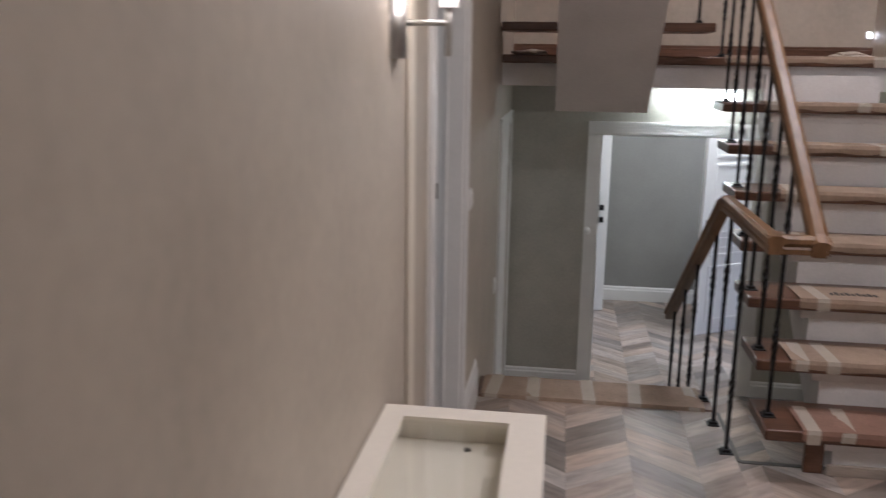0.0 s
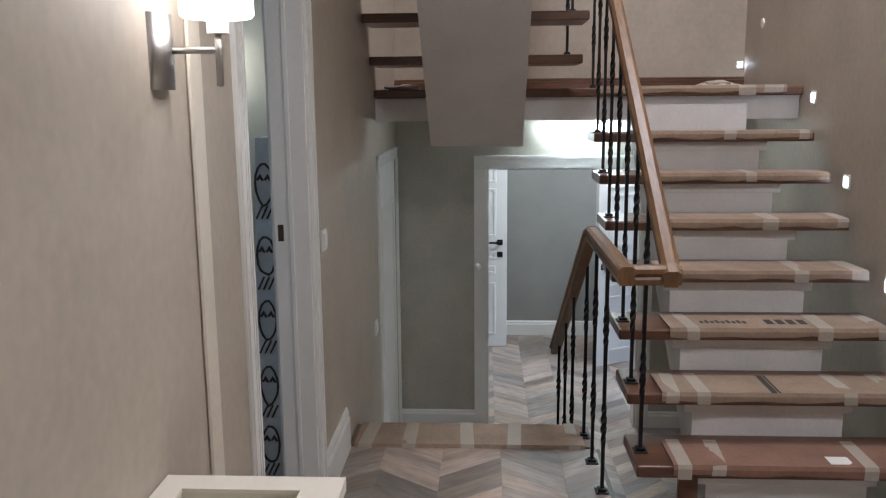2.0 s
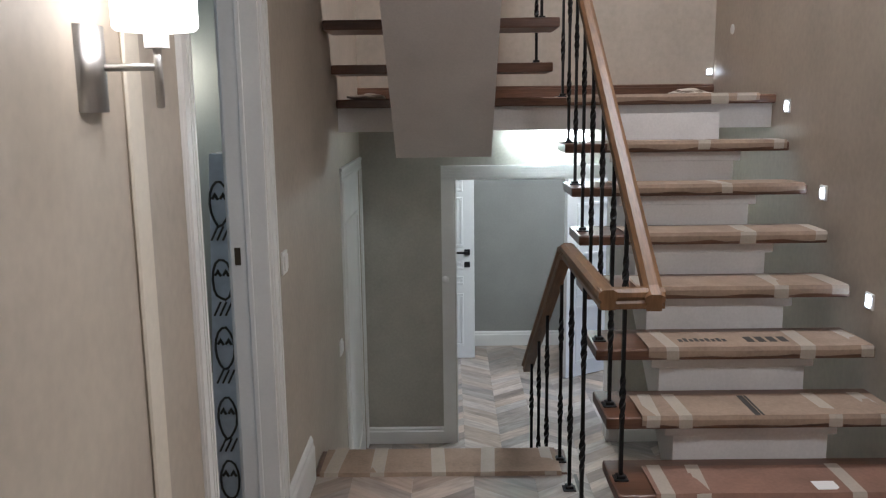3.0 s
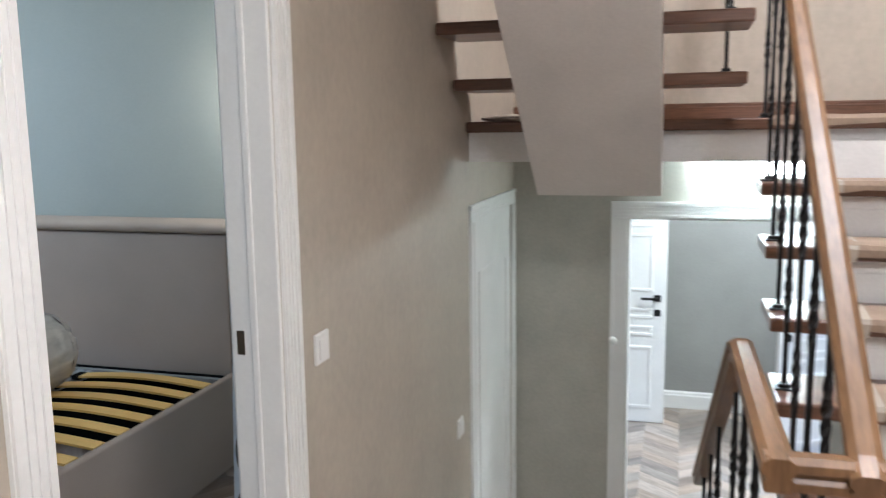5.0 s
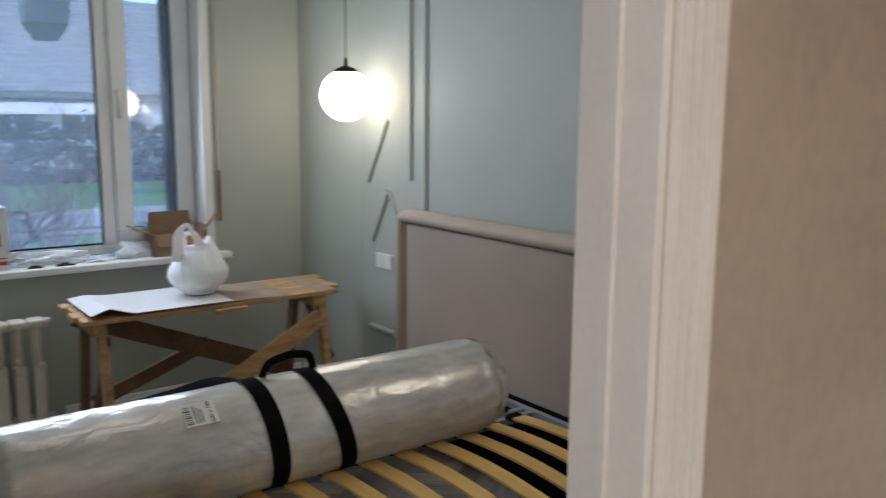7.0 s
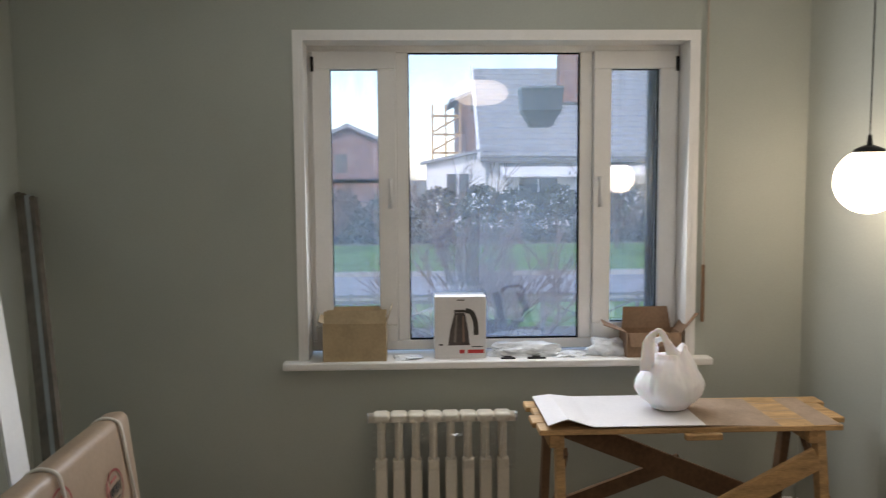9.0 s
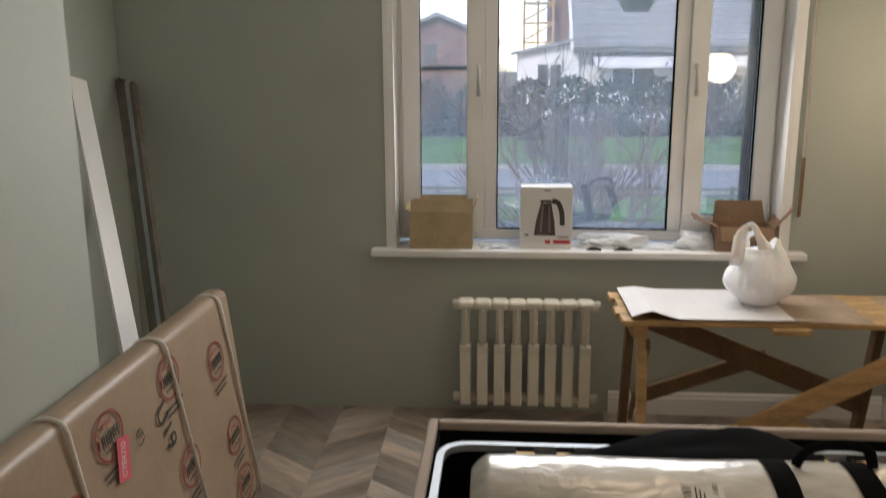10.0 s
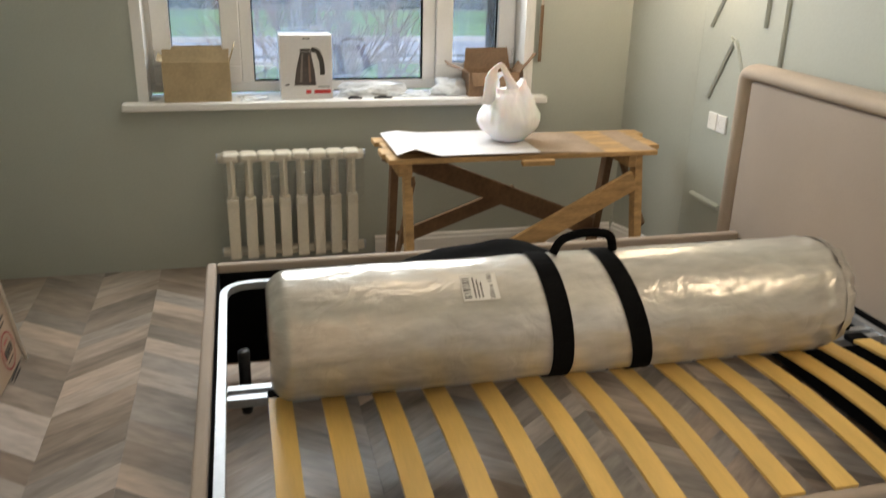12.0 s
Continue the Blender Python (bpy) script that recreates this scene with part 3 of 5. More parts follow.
def tread_cover(i, x0, x1, tapes, z, y, depth, label):
    ob = thing("cardboard_cover", label, "cardboard", group="cardboard over the stair treads")
    j = lambda a: a + rnd.uniform(-0.006, 0.006)
    n = 14
    bm = bmesh.new()
    rows = []
    for a in range(n + 1):
        x = x0 + (x1 - x0) * a / n
        w = 0.0025 * math.sin(a * 1.9 + i) + rnd.uniform(-0.001, 0.001)
        drop = 0.028 + 0.004 * math.sin(a * 1.3 + 2 * i) + rnd.uniform(-0.003, 0.003)
        rows.append([bm.verts.new(p) for p in ((x, y - 0.006, z - drop), (x, y - 0.007, z - 0.006), (x, y - 0.002, z + 0.006 + abs(w)), (x, y + depth * 0.5, z + 0.004 + abs(w)), (x, y + depth, z + 0.003))])
    for p, q in zip(rows, rows[1:]):
        for k in range(4):
            bm.faces.new((p[k], p[k + 1], q[k + 1], q[k]))
    sheet = part("sheet", bm, M_CARD if i != 1 else M_CARD_RED, ob)
    sheet.data.shade_flat()
    sol = sheet.modifiers.new("thick", "SOLIDIFY")
    sol.thickness, sol.offset = 0.003, -1
    for x, w in tapes:
        s = rnd.uniform(-0.02, 0.03)
        t = bmesh.new()
        vs = []
        for (yy, zz, k) in ((y - 0.0095, z - 0.036 + rnd.uniform(-0.01, 0.01), 0), (y - 0.0105, z - 0.004, 0.1), (y - 0.004, z + 0.0105, 0.15), (y + depth * 0.55, z + 0.0095, 0.6), (y + depth + 0.01, z + 0.0065, 1.0)):
            vs.append((t.verts.new((x + s * k, yy, zz)), t.verts.new((x + w + s * k, yy, zz))))
        for p, q in zip(vs, vs[1:]):
            t.faces.new((p[0], p[1], q[1], q[0]))
        part("tape", t, M_TAPE, ob, "pale masking tape strip")
    return ob


TAPES = {1: ((1.30, 0.05), (1.42, 0.05), (1.955, 0.05), (2.17, 0.06)), 2: ((1.30, 0.05), (1.42, 0.05), (1.97, 0.05), (2.16, 0.05)),
         3: ((1.43, 0.05), (1.95, 0.06), (2.19, 0.05)), 4: ((1.36, 0.07), (1.93, 0.06), (2.17, 0.07)),
         5: ((1.38, 0.05), (1.86, 0.07), (2.19, 0.05)), 6: ((1.38, 0.05), (1.85, 0.05)), 7: ((1.38, 0.04), (1.80, 0.06), (2.17, 0.05))}
covers = {}
for i in range(1, 8):
    covers[i] = tread_cover(i, 1.285 if i < 3 else 1.36, 2.235, TAPES[i], RISE * i, nose(i), 0.225,
                            "brown cardboard taped over a stair tread" if i > 1 else "reddish brown cardboard taped over the lowest stair tread")
M_PRINT = mat("dark_print", (0.05, 0.045, 0.04), 0.8)
bm = bmesh.new()
for k in range(9):
    box(bm, 1.50 + 0.022 * k, nose(3) + 0.07, RISE * 3 + 0.0096, 1.515 + 0.022 * k, nose(3) + 0.105 + 0.012 * (k % 2), RISE * 3 + 0.0102)
for k in range(4):
    box(bm, 1.77 + 0.045 * k, nose(3) + 0.06, RISE * 3 + 0.0096, 1.80 + 0.045 * k, nose(3) + 0.13, RISE * 3 + 0.0102)
tagged(part("print", bm, M_PRINT, covers[3], "dark printed marks"), kind="stuff")
bm = boxes((1.70, nose(2) - 0.004, RISE * 2 + 0.0092, 1.722, nose(2) + 0.20, RISE * 2 + 0.0102), (1.727, nose(2) - 0.004, RISE * 2 + 0.0094, 1.735, nose(2) + 0.20, RISE * 2 + 0.0104))
part("torn_strip", bm, M_PRINT, covers[2], "dark torn strip")
part("paper_tag", boxes((1.85, nose(1) + 0.02, RISE + 0.0085, 1.93, nose(1) + 0.085, RISE + 0.0095)), M_WHITE, covers[1], "white paper tag")
tread_cover(8, 1.20, 2.20, ((1.95, 0.09), (2.08, 0.10)), 1.56, 5.225, 0.5, "brown cardboard and tape over the landing edge")
top_cover = tread_cover(9, 0.03, 1.04, ((0.045, 0.06), (0.24, 0.06), (0.50, 0.06), (0.70, 0.06), (0.97, 0.05)), 0.006, 4.10, 0.245, "brown cardboard taped over the top step")
skirt = thing("step_skirting", "raw wooden board along the foot of the spine", "board")
part("board", boxes((1.40, nose(1) + 0.042, 0.0, 2.03, nose(1) + 0.058, 0.045), bevel=0.003), mat("grey_oak", (0.40, 0.345, 0.29), 0.5, vary=0.12, scale=6, fine=50, stretch=(0.4, 3, 3)), skirt)
post = thing("support_block", "small dark wooden block under the lowest tread", "block")
part("block", boxes((1.32, 3.575, 0.0, 1.39, 3.60, 0.144), bevel=0.003), M_TREAD, post)
edge = thing("floor_edge_trim", "pale metal trim round the stairwell opening", "trim")
edge["kind"] = "structure"
part("trim", boxes((1.088, 3.622, -0.03, 1.102, 4.09, 0.004), (1.102, 3.612, -0.03, 1.42, 3.634, 0.004)), mat("dull_metal", (0.16, 0.15, 0.14), 0.45, metal=0.6), edge)

# step lights
for k, (x, y, z) in enumerate(((2.287, 4.135, 0.72), (2.287, 4.61, 1.111), (2.287, 5.07, 1.50))):
    s = thing("step_light", "small lit square step light on the stair wall", "step light", group="step lights on the stair wall")
    part("bezel", boxes((x - 0.006, y - 0.035, z - 0.035, x + 0.003, y + 0.035, z + 0.035), bevel=0.004), M_WHITE, s)
    part("lens", boxes((x - 0.012, y - 0.016, z - 0.022, x - 0.0055, y + 0.016, z + 0.022), bevel=0.003), M_SPOT, s, "lit lens")
s = thing("step_light", "small lit square step light on the landing wall", "step light", group="step lights on the stair wall")
part("bezel", boxes((2.238, FAR - 0.008, 1.69, 2.284, FAR + 0.002, 1.74), bevel=0.004), M_WHITE, s)
part("lens", boxes((2.249, FAR - 0.014, 1.699, 2.273, FAR - 0.0075, 1.731), bevel=0.003), M_SPOT, s, "lit lens")
button = thing("wall_socket_cover", "small white round cover on the stair wall", "wall cover")
part("cover", lathe([(0, 0), (0.03, 0), (0.028, 0.006), (0, 0.008)], 16), M_WHITE, button)
button.matrix_world = pose(2.29, 5.95, 1.95, 0, -90, 0)
tube = thing("wall_lamp", "lit white tube lamp under the landing", "lamp")
part("base", boxes((1.00, FAR - 0.03, 1.318, 1.50, FAR, 1.36), bevel=0.004), M_WHITE, tube)
part("diffuser", sweep([(1.01, FAR - 0.05, 1.31), (1.49, FAR - 0.05, 1.31)], ring(0.026, 12)), M_TUBE, tube, "lit diffuser", True)


def switch_plate(name, label, at):
    s = thing(name, label, "switch", at)
    part("plate", boxes((0, -0.04, -0.04, 0.009, 0.04, 0.04), bevel=0.003, seg=2), M_WHITE, s)
    part("rocker", boxes((0.0085, -0.028, -0.028, 0.014, 0.028, 0.028), bevel=0.003), M_WHITE, s)
    return s


switch_plate("light_switch", "white single light switch on the wallpaper", pose(0, 3.70, 0.99))
switch_plate("wall_outlet", "white low outlet on the wallpaper beside the stairs", pose(0, 5.07, 0.27))

# wall sconce
sconce = thing("wall_sconce", "brushed steel wall sconce with a lit white shade", "wall lamp")
bm = prism([(0.0, 2.19)] + [(0.026 * math.sin(math.pi * i / 10), 2.234 - 0.044 * math.cos(math.pi * i / 10)) for i in range(11)] + [(0.0, 2.278)], "z", 1.52, 1.658)
part("back_plate", bm, M_STEEL, sconce, "brushed steel half-round plate", True)
part("arm", sweep([(0.022, 2.245, 1.592), (0.115, 2.245, 1.592)], ring(0.0065, 10)), M_STEEL, sconce, "", True)
part("stem", lathe([(0, 1.525), (0.007, 1.527), (0.007, 1.64), (0, 1.642)], 12, at=(0.112, 2.245, 0)), M_STEEL, sconce, "", True)
part("shade_holder", lathe([(0, 1.622), (0.020, 1.622), (0.020, 1.654), (0, 1.654)], 16, at=(0.112, 2.245, 0)), M_WHITE, sconce)
part("shade", lathe([(0.0, 1.650), (0.062, 1.650), (0.067, 1.655), (0.067, 1.80), (0.06, 1.804), (0, 1.804)], 28, at=(0.112, 2.245, 0)), M_SHADE, sconce, "lit white cylinder shade", True)

# ceiling lamps, added out of view to brighten hall, stairwell and lower room
def dome(name, label, x, y, z, r, m):
    d = thing(name, label, "ceiling lamp")
    part("rim", lathe([(0, 0), (r, 0), (r, -0.03), (r * 0.96, -0.03), (0, -0.03)], 32, at=(x, y, z)), M_WHITE, d)
    part("diffuser", lathe([(r * 0.94, -0.031), (r * 0.9, -0.06), (r * 0.6, -0.085), (0, -0.095)], 32, at=(x, y, z)), m, d, "lit opal diffuser", True)
    return d


M_DOME = glow("added_hall_light", (1.0, 0.94, 0.87), 39)
M_DOME3 = glow("added_stair_light", (1.0, 0.94, 0.88), 86)
dome("added_ceiling_lamp", "added ceiling lamp, out of view, that brightens the hall", 1.65, 1.9, CEIL_H, 0.2, M_DOME)
# stairwell source is an addition above the view, lights flights and landing
dome("added_ceiling_lamp", "added ceiling lamp, out of view, that brightens the stairwell", 1.75, 4.4, TOP, 0.2, M_DOME3)
# lower room glow: an added source hidden above the doorway head
M_DOME2 = glow("added_lower_light", (0.96, 1.0, 0.94), 60)
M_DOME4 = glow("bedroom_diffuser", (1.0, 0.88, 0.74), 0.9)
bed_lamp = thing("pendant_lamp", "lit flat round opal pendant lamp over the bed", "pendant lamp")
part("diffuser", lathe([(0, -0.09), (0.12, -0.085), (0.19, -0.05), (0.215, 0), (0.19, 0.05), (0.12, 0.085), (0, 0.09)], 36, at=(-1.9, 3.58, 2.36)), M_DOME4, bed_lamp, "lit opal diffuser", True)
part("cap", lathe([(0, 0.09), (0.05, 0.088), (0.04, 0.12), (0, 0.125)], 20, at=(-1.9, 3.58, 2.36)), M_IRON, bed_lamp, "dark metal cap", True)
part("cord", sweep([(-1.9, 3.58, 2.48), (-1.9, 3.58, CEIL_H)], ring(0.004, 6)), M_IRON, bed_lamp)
dome("added_ceiling_lamp", "added ceiling lamp, out of view, that brightens the lower room", 1.6, 7.3, 1.9, 0.2, M_DOME2)

# console table with a glazed top
con = thing("console_table", "cream painted console table with a glass top panel", "console table")
M_CREAM = mat("cream_lacquer", (0.83, 0.78, 0.69), 0.3, vary=0.02, bump=0.02)
CX0, CX1, CY0, CY1, CZ = 0.004, 0.345, 1.15, 2.135, 0.80
bm = bmesh.new()
for a in ((CX0, CY0, CX0 + 0.045, CY1), (CX1 - 0.07, CY0, CX1, CY1), (CX0 + 0.045, CY0, CX1 - 0.07, CY0 + 0.055), (CX0 + 0.045, CY1 - 0.055, CX1 - 0.07, CY1)):
    box(bm, a[0], a[1], CZ - 0.026, a[2], a[3], CZ)
part("top_frame", bm, M_CREAM, con)
bead = boxes((CX0 + 0.045, CY0 + 0.055, CZ - 0.006, CX0 + 0.049, CY1 - 0.055, CZ + 0.002), (CX1 - 0.074, CY0 + 0.055, CZ - 0.006, CX1 - 0.07, CY1 - 0.055, CZ + 0.002),
             (CX0 + 0.049, CY1 - 0.059, CZ - 0.006, CX1 - 0.074, CY1 - 0.055, CZ + 0.002))
part("bead", bead, M_CREAM, con, "thin cream bead round the glass")
g = part("glass_panel", boxes((CX0 + 0.047, CY0 + 0.057, CZ - 0.010, CX1 - 0.072, CY1 - 0.057, CZ - 0.005)), glass("table_glass", 0.02, (0.975, 0.985, 0.97)), con, "clear glass panel")
g.visible_shadow = False
TZ = CZ - 0.052
part("display_tray", boxes((CX0 + 0.02, CY0 + 0.03, TZ - 0.01, CX1 - 0.03, CY1 - 0.03, TZ), (CX0 + 0.02, CY0 + 0.03, TZ, CX0 + 0.035, CY1 - 0.03, CZ - 0.027), (CX1 - 0.06, CY0 + 0.03, TZ, CX1 - 0.03, CY1 - 0.03, CZ - 0.027), (CX0 + 0.035, CY1 - 0.045, TZ, CX1 - 0.06, CY1 - 0.03, CZ - 0.027), (CX0 + 0.035, CY0 + 0.03, TZ, CX1 - 0.06, CY0 + 0.045, CZ - 0.027)), M_CREAM, con)
part("apron", boxes((CX0 + 0.005, CY0 + 0.012, CZ - 0.16, CX1 - 0.012, CY1 - 0.012, CZ - 0.101), (CX1 - 0.0121, CY0 + 0.08, CZ - 0.15, CX1 - 0.004, CY1 - 0.08, CZ - 0.03), bevel=0.004), M_CREAM, con)
part("drawer_front", boxes((CX1 - 0.0295, CY0 + 0.012, CZ - 0.10, CX1 - 0.012, CY1 - 0.012, CZ - 0.027)), M_CREAM, con)
part("lock", lathe([(0, 0), (0.007, 0), (0.006, 0.004), (0, 0.005)], 12, at=(0.19, CY1 - 0.085, TZ)), M_IRON, con, "small dark screw head")
for x in (CX0 + 0.005, CX1 - 0.055):
    for y in (CY0 + 0.015, CY1 - 0.057):
        bm = bmesh.new()
        box(bm, x, y, 0.0, x + 0.042, y + 0.042, CZ - 0.162, bevel=0.003)
        for v in bm.verts:
            if v.co.z < 0.1:
                v.co.x = x + 0.021 + (v.co.x - x - 0.021) * 0.65
                v.co.y = y + 0.021 + (v.co.y - y - 0.021) * 0.65
        part("leg", bm, M_CREAM, con)

# ---- bedroom things ----
BX0, BX1, BY0, BY1, BZ = -2.667, -0.995, 2.815, 4.955, 0.47
bed = thing("bed", "taupe upholstered bed frame with bare birch slats and no mattress", "bed")
M_TRIM = mat("beige_piping", (0.46, 0.38, 0.31), 0.8, vary=0.05, fine=200, bump=0.08)


def pad(x0, y0, z0, x1, y1, z1, puff=0.012, axis=1, n=10):
    """A bevelled box with one bulging face (axis 1: the face towards -y)."""
    bm = boxes((x0, y0, z0, x1, y1, z1), bevel=0.012, seg=3)
    bmesh.ops.subdivide_edges(bm, edges=[e for e in bm.edges if e.calc_length() > 0.2], cuts=n, use_grid_fill=True)
    for v in bm.verts:
        if v.co.y < y0 + 0.004:
            u, w = (v.co.x - x0) / (x1 - x0), (v.co.z - z0) / (z1 - z0)
            v.co.y -= puff * max(0, math.sin(math.pi * u)) ** 0.4 * max(0, math.sin(math.pi * w)) ** 0.4 + 0.0015 * noise.noise(v.co * 9)
    return bm


HX0, HX1, HZ = -2.795, -0.955, 1.152
head = part("headboard", boxes((HX0 + 0.02, 5.03, 0.03, HX1 - 0.02, 5.10, HZ - 0.02), bevel=0.01), M_FABRIC, bed, "taupe upholstered headboard")
part("panel", pad(HX0 + 0.068, 4.985, 0.10, HX1 - 0.068, 5.031, HZ - 0.068, 0.012), M_FABRIC, head, "padded taupe fabric panel", True)
part("border", sweep(bent([(HX0 + 0.033, 5.022, 0.03), (HX0 + 0.033, 5.022, HZ - 0.033), (HX1 - 0.033, 5.022, HZ - 0.033), (HX1 - 0.033, 5.022, 0.03)], 4, 0.03), [(u * 1.0, v * 1.0) for u, v in ring(0.034, 14, 0.07)], up=(0, 1, 0)), M_TRIM, head, "rounded padded border", True)
for name, s in (("side_rail", (BX1 - 0.035, BY0 + 0.036, 0.06, BX1, 4.975, BZ)), ("side_rail", (BX0, BY0 + 0.036, 0.06, BX0 + 0.035, 4.975, BZ)), ("foot_rail", (BX0, BY0, 0.06, BX1, BY0 + 0.035, BZ))):
    part(name, boxes(s, bevel=0.010, seg=3), M_FABRIC, bed, "taupe fabric bed rail", False)
for c in ((BX0 + 0.0355, BY0 + 0.036, 0.08, BX0 + 0.050, 4.97, BZ - 0.03), (BX0 + 0.051, BY0 + 0.0355, 0.08, BX1 - 0.036, BY0 + 0.045, BZ - 0.03), (BX0 + 0.051, 4.955, 0.08, BX1 - 0.036, 4.975, BZ - 0.02)):
    part("liner", boxes(c), M_BLACK, bed, "black inner lining")
SQ = [(-0.0125, -0.0125), (0.0125, -0.0125), (0.0125, 0.0125), (-0.0125, 0.0125)]
FZ = 0.443
part("slat_frame", sweep(bent([(-1.035, 2.875, FZ), (-2.50, 2.875, FZ), (-2.50, 4.90, FZ)], 6, 0.11), SQ), M_GREYMETAL, bed, "grey metal tube frame")
part("slat_frame", sweep([(-2.50, 4.91, FZ), (-1.05, 4.91, FZ)], SQ), M_GREYMETAL, bed)
for x in (-1.765, -1.715):
    part("centre_bar", sweep([(x, 2.89, FZ - 0.004), (x, 4.90, FZ - 0.004)], SQ), M_GREYMETAL, bed, "grey metal centre bar")
for x, y in ((-2.02, 2.935), (-2.3, 4.8)):
    part("leg", lathe([(0, 0.22), (0.016, 0.222), (0.018, 0.24), (0.018, FZ - 0.013), (0, FZ - 0.013)], 12, at=(x, y, 0)), M_IRON, bed, "", True)
slat_bm = bmesh.new()
n = 12
rows = []
for i in range(n + 1):
    u = i / n
    z = 0.020 * math.sin(math.pi * u)
    x = -0.66 * u
    rows.append([slat_bm.verts.new((x, y, z + h)) for y, h in ((-0.030, 0), (0.030, 0), (0.030, 0.009), (-0.030, 0.009))])
for a, b in zip(rows, rows[1:]):
    for k in range(4):
        slat_bm.faces.new((a[k], a[(k + 1) % 4], b[(k + 1) % 4], b[k]))
slat_bm.faces.new(rows[0])
slat_bm.faces.new(rows[-1][::-1])
bmesh.ops.recalc_face_normals(slat_bm, faces=slat_bm.faces)
first = None
cap_me = None
for i in range(14):
    y = 3.010 + 0.1372 * i + 0.003 * max(0, 5 - i)
    for x in ((-1.04, -1.79) if i else (-1.04,)):
        if first is None:
            first = part("slat", slat_bm, M_SLAT, bed, "bent birch slat")
            ob = first
        else:
            ob = new("slat", first.data)
            ob.parent = bed
        ob.location = (x, y, FZ + 0.012)
        for cx in ((-0.65,) if x > -1.5 else (0.01, -0.65)):
            if cap_me is None:
                cap = part("slat_cap", boxes((-0.022, -0.031, -0.006, 0.022, 0.031, 0.0125), bevel=0.002), M_BLACK, ob, "black rubber slat cap")
                cap_me = cap.data
            else:
                cap = new("slat_cap", cap_me)
                cap.parent = ob
            cap.location = (cx, 0, 0.0)

# rolled mattress in film
RX, RZ0, RR = -1.69, 0.466 + 0.168, 0.168
roll = thing("rolled_mattress", "mattress rolled up in shiny clear film lying on the slats", "mattress")
M_FILM = mat("film_wrap", (0.56, 0.535, 0.495), 0.30, metal=0.35, vary=0.11, scale=4, fine=16, bump=0.35, coat=0.8, stretch=(2.2, 0.7, 2.2))
M_FILM.node_tree.nodes["Principled BSDF"].inputs["Coat Roughness"].default_value = 0.12


def crinkle(m, scale, strength, distance, stretch=(1, 1, 1)):
    """Sharp irregular creases laid over the relief of a film."""
    nt, n = m.node_tree, m.node_tree.nodes
    geo, mp = n.new("ShaderNodeNewGeometry"), n.new("ShaderNodeMapping")
    mp.inputs["Scale"].default_value = stretch
    no = n.new("ShaderNodeTexNoise")
    no.inputs["Scale"].default_value, no.inputs["Detail"].default_value, no.inputs["Distortion"].default_value = scale, 5, 1.2
    fold = n.new("ShaderNodeMath")
    fold.operation, fold.inputs[1].default_value = "SUBTRACT", 0.5
    edge = n.new("ShaderNodeMath")
    edge.operation = "ABSOLUTE"
    bp = n.new("ShaderNodeBump")
    bp.inputs["Strength"].default_value, bp.inputs["Distance"].default_value = strength, distance
    b = n["Principled BSDF"]
    old = b.inputs["Normal"].links[0].from_socket
    for a, c in ((geo.outputs["Position"], mp.inputs[0]), (mp.outputs[0], no.inputs[0]), (no.outputs[0], fold.inputs[0]), (fold.outputs[0], edge.inputs[0]),
                 (edge.outputs[0], bp.inputs["Height"]), (old, bp.inputs["Normal"]), (bp.outputs[0], b.inputs["Normal"]), (bp.outputs[0], b.inputs["Coat Normal"])):
        nt.links.new(a, c)


crinkle(M_FILM, 6, 0.42, 0.02, (1.4, 1.0, 1.4))
bm = bmesh.new()
n, m = 230, 120
rings = []
Y0, Y1 = 3.005, 4.615
for i in range(n + 1):
    f = i / n
    e = min(f, 1 - f) * (Y1 - Y0)
    r = RR * (1 - 0.22 * max(0, 1 - e / 0.05) ** 2)
    y = Y0 + (Y1 - Y0) * f
    rings.append([])
    for k in range(m):
        a = 2 * math.pi * k / m
        p = Vector((math.cos(a), y * 2, math.sin(a)))
        d = 1 + 0.014 * noise.noise(p * 1.7) + 0.008 * noise.noise(Vector((math.cos(a) * 3, y * 5, math.sin(a) * 3 + 3))) - 0.016 * max(0, 0.16 - abs(noise.noise(Vector((math.cos(a) * 2.6, y * 3.1, math.sin(a) * 2.6))))) / 0.16 * 0.5 - 0.011 * max(0, 0.14 - abs(noise.noise(Vector((math.cos(a) * 6, y * 9 + 4, math.sin(a) * 6))))) / 0.14 * 0.5 + 0.002 * noise.noise(Vector((math.cos(a) * 14, y * 40, math.sin(a) * 14)))
        if f > 0.93:
            d += 0.03 * noise.noise(Vector((a * 4, y * 30, 1)))
        rings[-1].append(bm.verts.new((RX + r * d * math.cos(a), y + 0.012 * noise.noise(p * 3) * (f > 0.95), RZ0 + r * d * math.sin(a))))
for a, b in zip(rings, rings[1:]):
    for k in range(m):
        bm.faces.new((a[k], a[(k + 1) % m], b[(k + 1) % m], b[k]))
for rg, y in ((rings[0], Y0 + 0.01), (rings[-1], Y1 - 0.01)):
    c = bm.verts.new((RX, y, RZ0))
    for k in range(m):
        bm.faces.new((rg[k], rg[(k + 1) % m], c))
bmesh.ops.recalc_face_normals(bm, faces=bm.faces)
part("roll", bm, M_FILM, roll, "", True)
